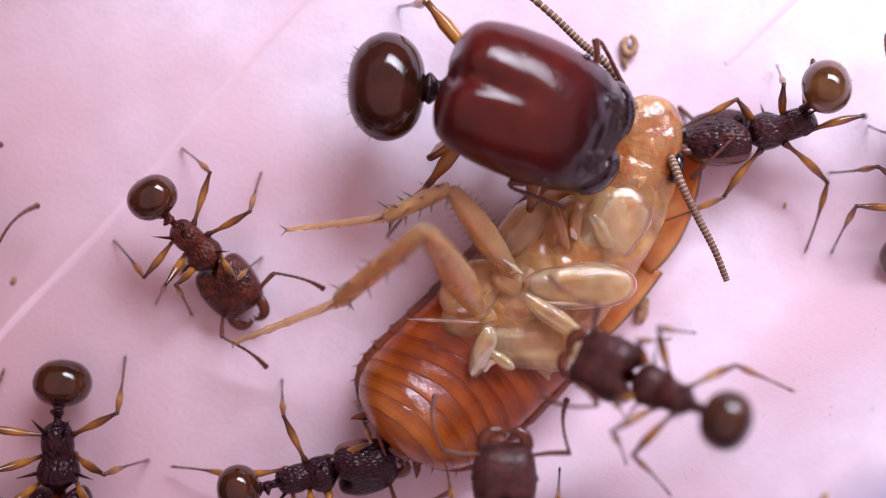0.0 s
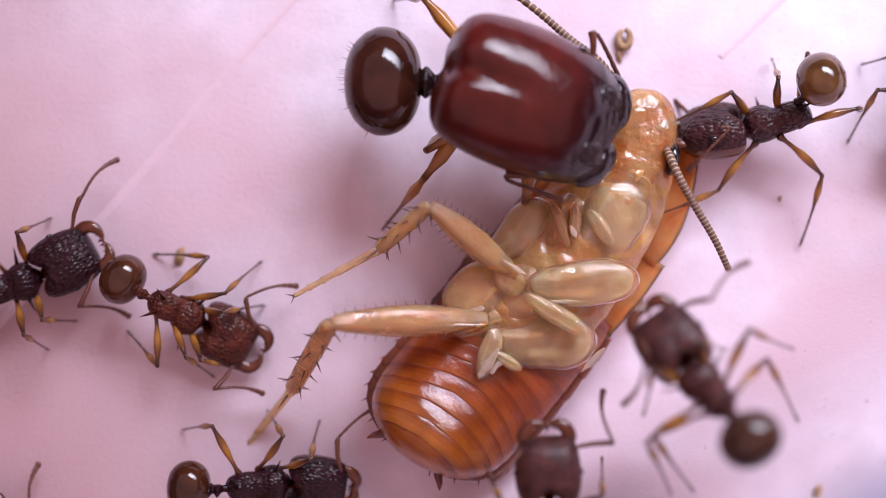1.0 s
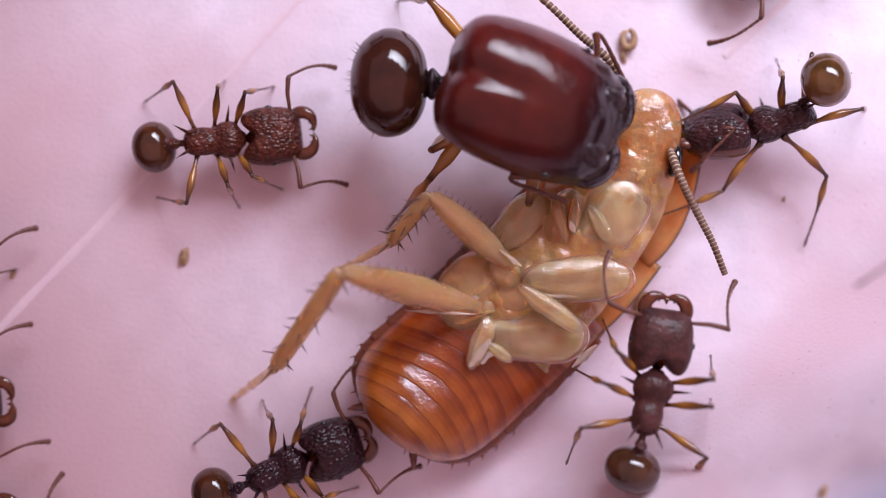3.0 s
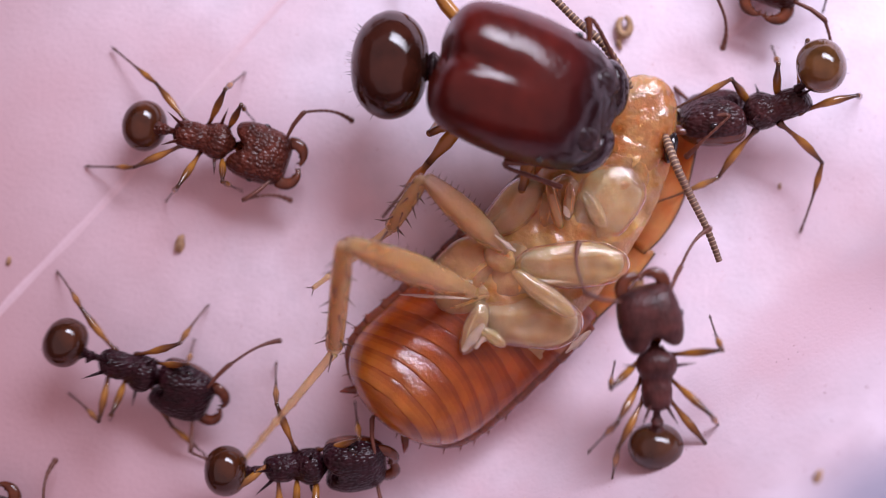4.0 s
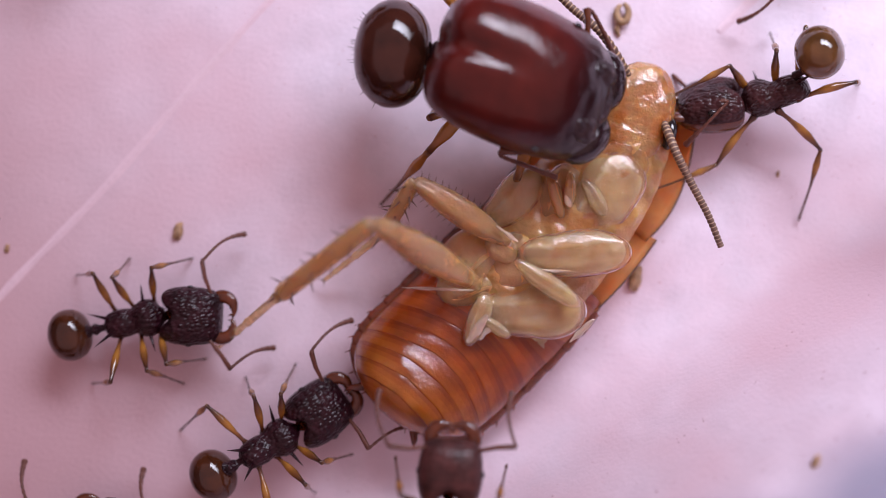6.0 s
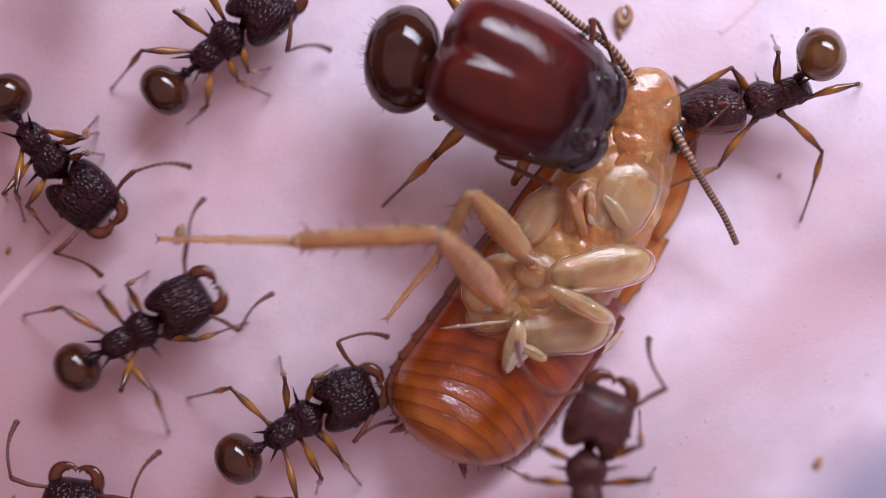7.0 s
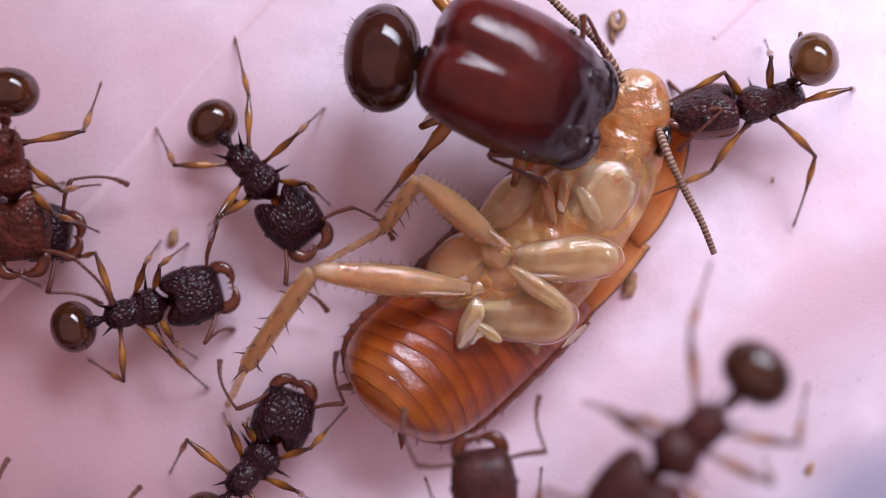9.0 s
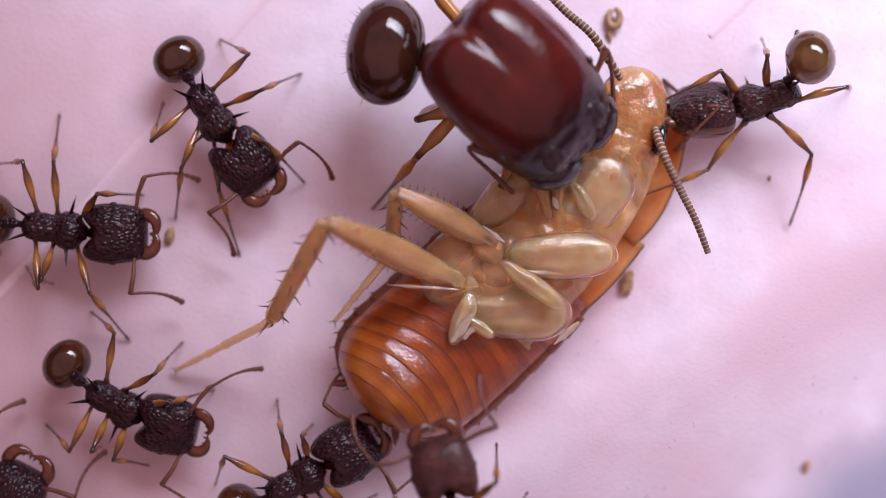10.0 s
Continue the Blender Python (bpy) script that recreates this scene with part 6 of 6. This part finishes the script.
            (10, dict(fl=(-1.97, -2.7), ml=(-2.55, -2.29), hl=(-3.54, -3.69), al=(-1.85, -2.16, -1.31, -1.84))),
        ],
        "J1": [
            (7, dict(ml=(-4.2, 3.87), hl=(-5.37, 2.56), fr=(-2.81, 2.92), mr=(-2.81, 2.47), hr=(-4.15, 2.02), ar=(-2.49, 2.81, -1.87, 3.08))),
            (7.5, dict(fl=(-2.29, 1.75), ml=(-3.01, 3.64), hl=(-4.63, 3.73), fr=(-3.6, 1.48), mr=(-4.05, 0.9), hr=(-5.26, 2.02), al=(-1.78, 1.82, -1.63, 0.75), ar=(-3.03, 1.2, -3.74, 1.23))),
            (8, dict(fl=(-1.9, 1.65), ml=(-2.12, 2.28), hl=(-3.29, 3.5), fr=(-2.75, 0.98), mr=(-4.1, 0.89), hr=(-4.37, 2.33), al=(-1.7, 2.11, -0.84, 1.62), ar=(-2.65, 0.64, -1.9, 0.56))),
            (8.5, dict(fl=(-1.1, 1.43), ml=(-2.36, 2.19), hl=(-3.25, 3.5), fr=(-2.72, 0.26), mr=(-4.06, 0.94), hr=(-4.47, 2.69))),
            (9, dict(fl=(-1.75, 0.79), ml=(-1.84, 2.36), hl=(-3.28, 3.49), fr=(-3.69, 0.48), mr=(-3.69, 0.25), hr=(-4.54, 2.05), al=(-1.21, 0.77, -0.57, -0.02), ar=(-2.38, -0.66, -1.58, -1.11))),
            (9.5, dict(fl=(-2.69, 3.01), ml=(-2.82, 3.96), hl=(-4.22, 4), fr=(-3.32, 1.39), mr=(-4.8, 1.44), hr=(-5.74, 2.83), al=(-2.54, 2.88, -1.61, 2.81), ar=(-3.01, 1.08, -2.19, 1.28))),
            (10, dict(fl=(-2.1, 1.12), ml=(-2.15, 2.88), hl=(-3.47, 3.42), fr=(-3.14, -0.04), mr=(-4.17, 0.54), hr=(-4.35, 2.43), al=(-2.15, 1.65, -1.62, 1.01))),
        ],
        "J2": [
            (7, dict(fl=(-5.46, 1.53), ml=(-5.55, 1.89), hl=(-5.55, 2.16), hr=(-6.72, 0.45), al=(-4.69, 1.28, -3.76, 1.23), ar=(-6.12, -0.15, -5.56, -0.39))),
            (7.5, dict(ml=(-5.75, 1.84), hl=(-5.75, 2.2), hr=(-6.7, 0.49), al=(-5.15, 1.91, -4.66, 2.07), ar=(-5.41, 0, -4.53, 0.2))),
            (8, dict(ml=(-5.94, 1.43), hl=(-5.85, 2.19), al=(-5.5, 1.21, -4.76, 1.93))),
            (9.5, dict(fl=(-5.43, 0.99), ml=(-6.01, 2.29), al=(-5.35, 0.87, -5.25, 1.8))),
            (10, dict(fl=(-4.67, 0.94), ml=(-6.01, 2.25), hr=(-6.55, -0.18), mr=(-6.1, -0.49), fr=(-4.89, -1.39))),
        ],
        "F": [
            (1, dict(ar=(2.21, -2.23, 2.24, -1.54), al=(0.74, -2.58, 0.52, -2.75))),
            (1.5, dict(ar=(2.19, -1.41, 2.31, -0.49), fr=(2.21, -2.31), mr=(2.95, -3.01), fl=(0.5, -2.23))),
            (2, dict(ar=(2.82, -1.17, 3.31, -0.19), al=(1.27, -2.04, 1.22, -1.12), fr=(2.82, -1.82), mr=(2.99, -3.05), fl=(1.67, -2.48))),
            (2.5, dict(ar=(3.89, -0.91, 4.09, -0.07), al=(2.12, -1.35, 2.24, -0.6), fr=(4.49, -1.34), mr=(4.24, -2.69), fl=(2.47, -2.06), ml=(2.05, -2.81))),
            (4, dict(ar=(3.21, -0.31, 3.59, 0.13), fr=(3.92, -0.78), mr=(4.19, -2.61), hr=(4.02, -3.49), fl=(2.51, -1.47), ml=(2.09, -2.86), hl=(2.42, -3.49))),
            (8, dict(ar=(1.88, -2.23, 1.45, -1.65), al=(0.71, -2.94, 0.49, -3.46), fr=(2.56, -2.41), mr=(2.72, -3.08))),
        ],
        "R1": [
            (0, dict(al=(2.05, -1.71, 1.41, -1.45), fr=(3.01, -0.73), mr=(3.36, -0.65), hr=(4.73, -1.47), fl=(2.39, -1.86), ml=(2.39, -2.48), hl=(3.01, -2.91))),
            (0.5, dict(ar=(2.3, -0.99, 1.88, -1.8), al=(1.95, -2.34, 1.69, -2.72), fr=(2.96, -1.06), mr=(3.88, -0.76), fl=(2.66, -2.28), ml=(3.04, -2.89))),
            (1, dict(al=(2.55, -1.02, 2.27, -1.45), ar=(3.55, -0.2, 3.84, 0.12), fr=(3.73, -0.94), mr=(4.63, -0.94), fl=(2.6, -1.84), ml=(2.98, -2.89))),
            (1.5, dict(al=(2.71, -0.21, 2.84, 0.39), ar=(3.69, 0.18, 4.08, 0.42), fr=(5.34, -0.35), mr=(4.75, -2.03), fl=(3, -0.86), ml=(3, -1.08), hl=(2.92, -1.52))),
            (2, dict(al=(3.81, 0.14, 3.48, 0.07), fr=(4.65, -1), fl=(3.52, -0.57))),
        ],
    }
    rolls = {
        "L1": [(0, 30), (0.5, 25), (1.0, 5), (1.5, 10), (2.5, 0), (10, 0)],
        "L3": [(0, 0), (3.8, 20), (4.0, 30), (4.5, 0), (9.2, 0), (9.5, 15), (10, 10)],
        "E": [(0, 45), (0.5, 45), (1.0, 25), (1.5, 10), (2.0, 10), (2.5, 0), (3.8, 35), (4.0, 40), (4.5, 55), (5.0, 52), (5.5, 0), (10, 0)],
    }
    for i, (name, rows) in enumerate((("L1", L1), ("L2", L2), ("L3", L3), ("E", E), ("F", F), ("R1", R1), ("R2", R2), ("T", T),
                                      ("HB", HB), ("Q", Q), ("J1", J1), ("J2", J2), ("J4", J4))):
        march(ants[name], rows, i, rolls=rolls.get(name), steps=steps.get(name))
    neck = (4.50, 2.22, 0.90)
    march(biter, [(0.0, neck[0] + 0.50, neck[1] + 0.17, 0.12, 200, 28, 5, 0), (10.0, neck[0] + 0.50, neck[1] + 0.17, 0.12, 200, 28, 5, 0)],
          77, {("front", 1): ((4.22, 1.35, 0.55), (3.67, 1.11, 0.50)),
               ("mid", 1): ((5.47, 1.77, 0.75), (5.57, 0.35, 0.02)),
               ("hind", 1): ((5.70, 2.38, 1.00), (6.47, 2.62, 0.30)),
               ("front", -1): ((4.29, 2.77, 1.00), (3.48, 2.38, 0.80)),
               ("mid", -1): ((4.94, 2.92, 1.20), (5.13, 3.44, 0.10)),
               ("hind", -1): ((5.40, 2.80, 0.80), (5.92, 3.18, 0.02))}, roll=62)
    soldier_walk()
    cockroach_walk()


motions()
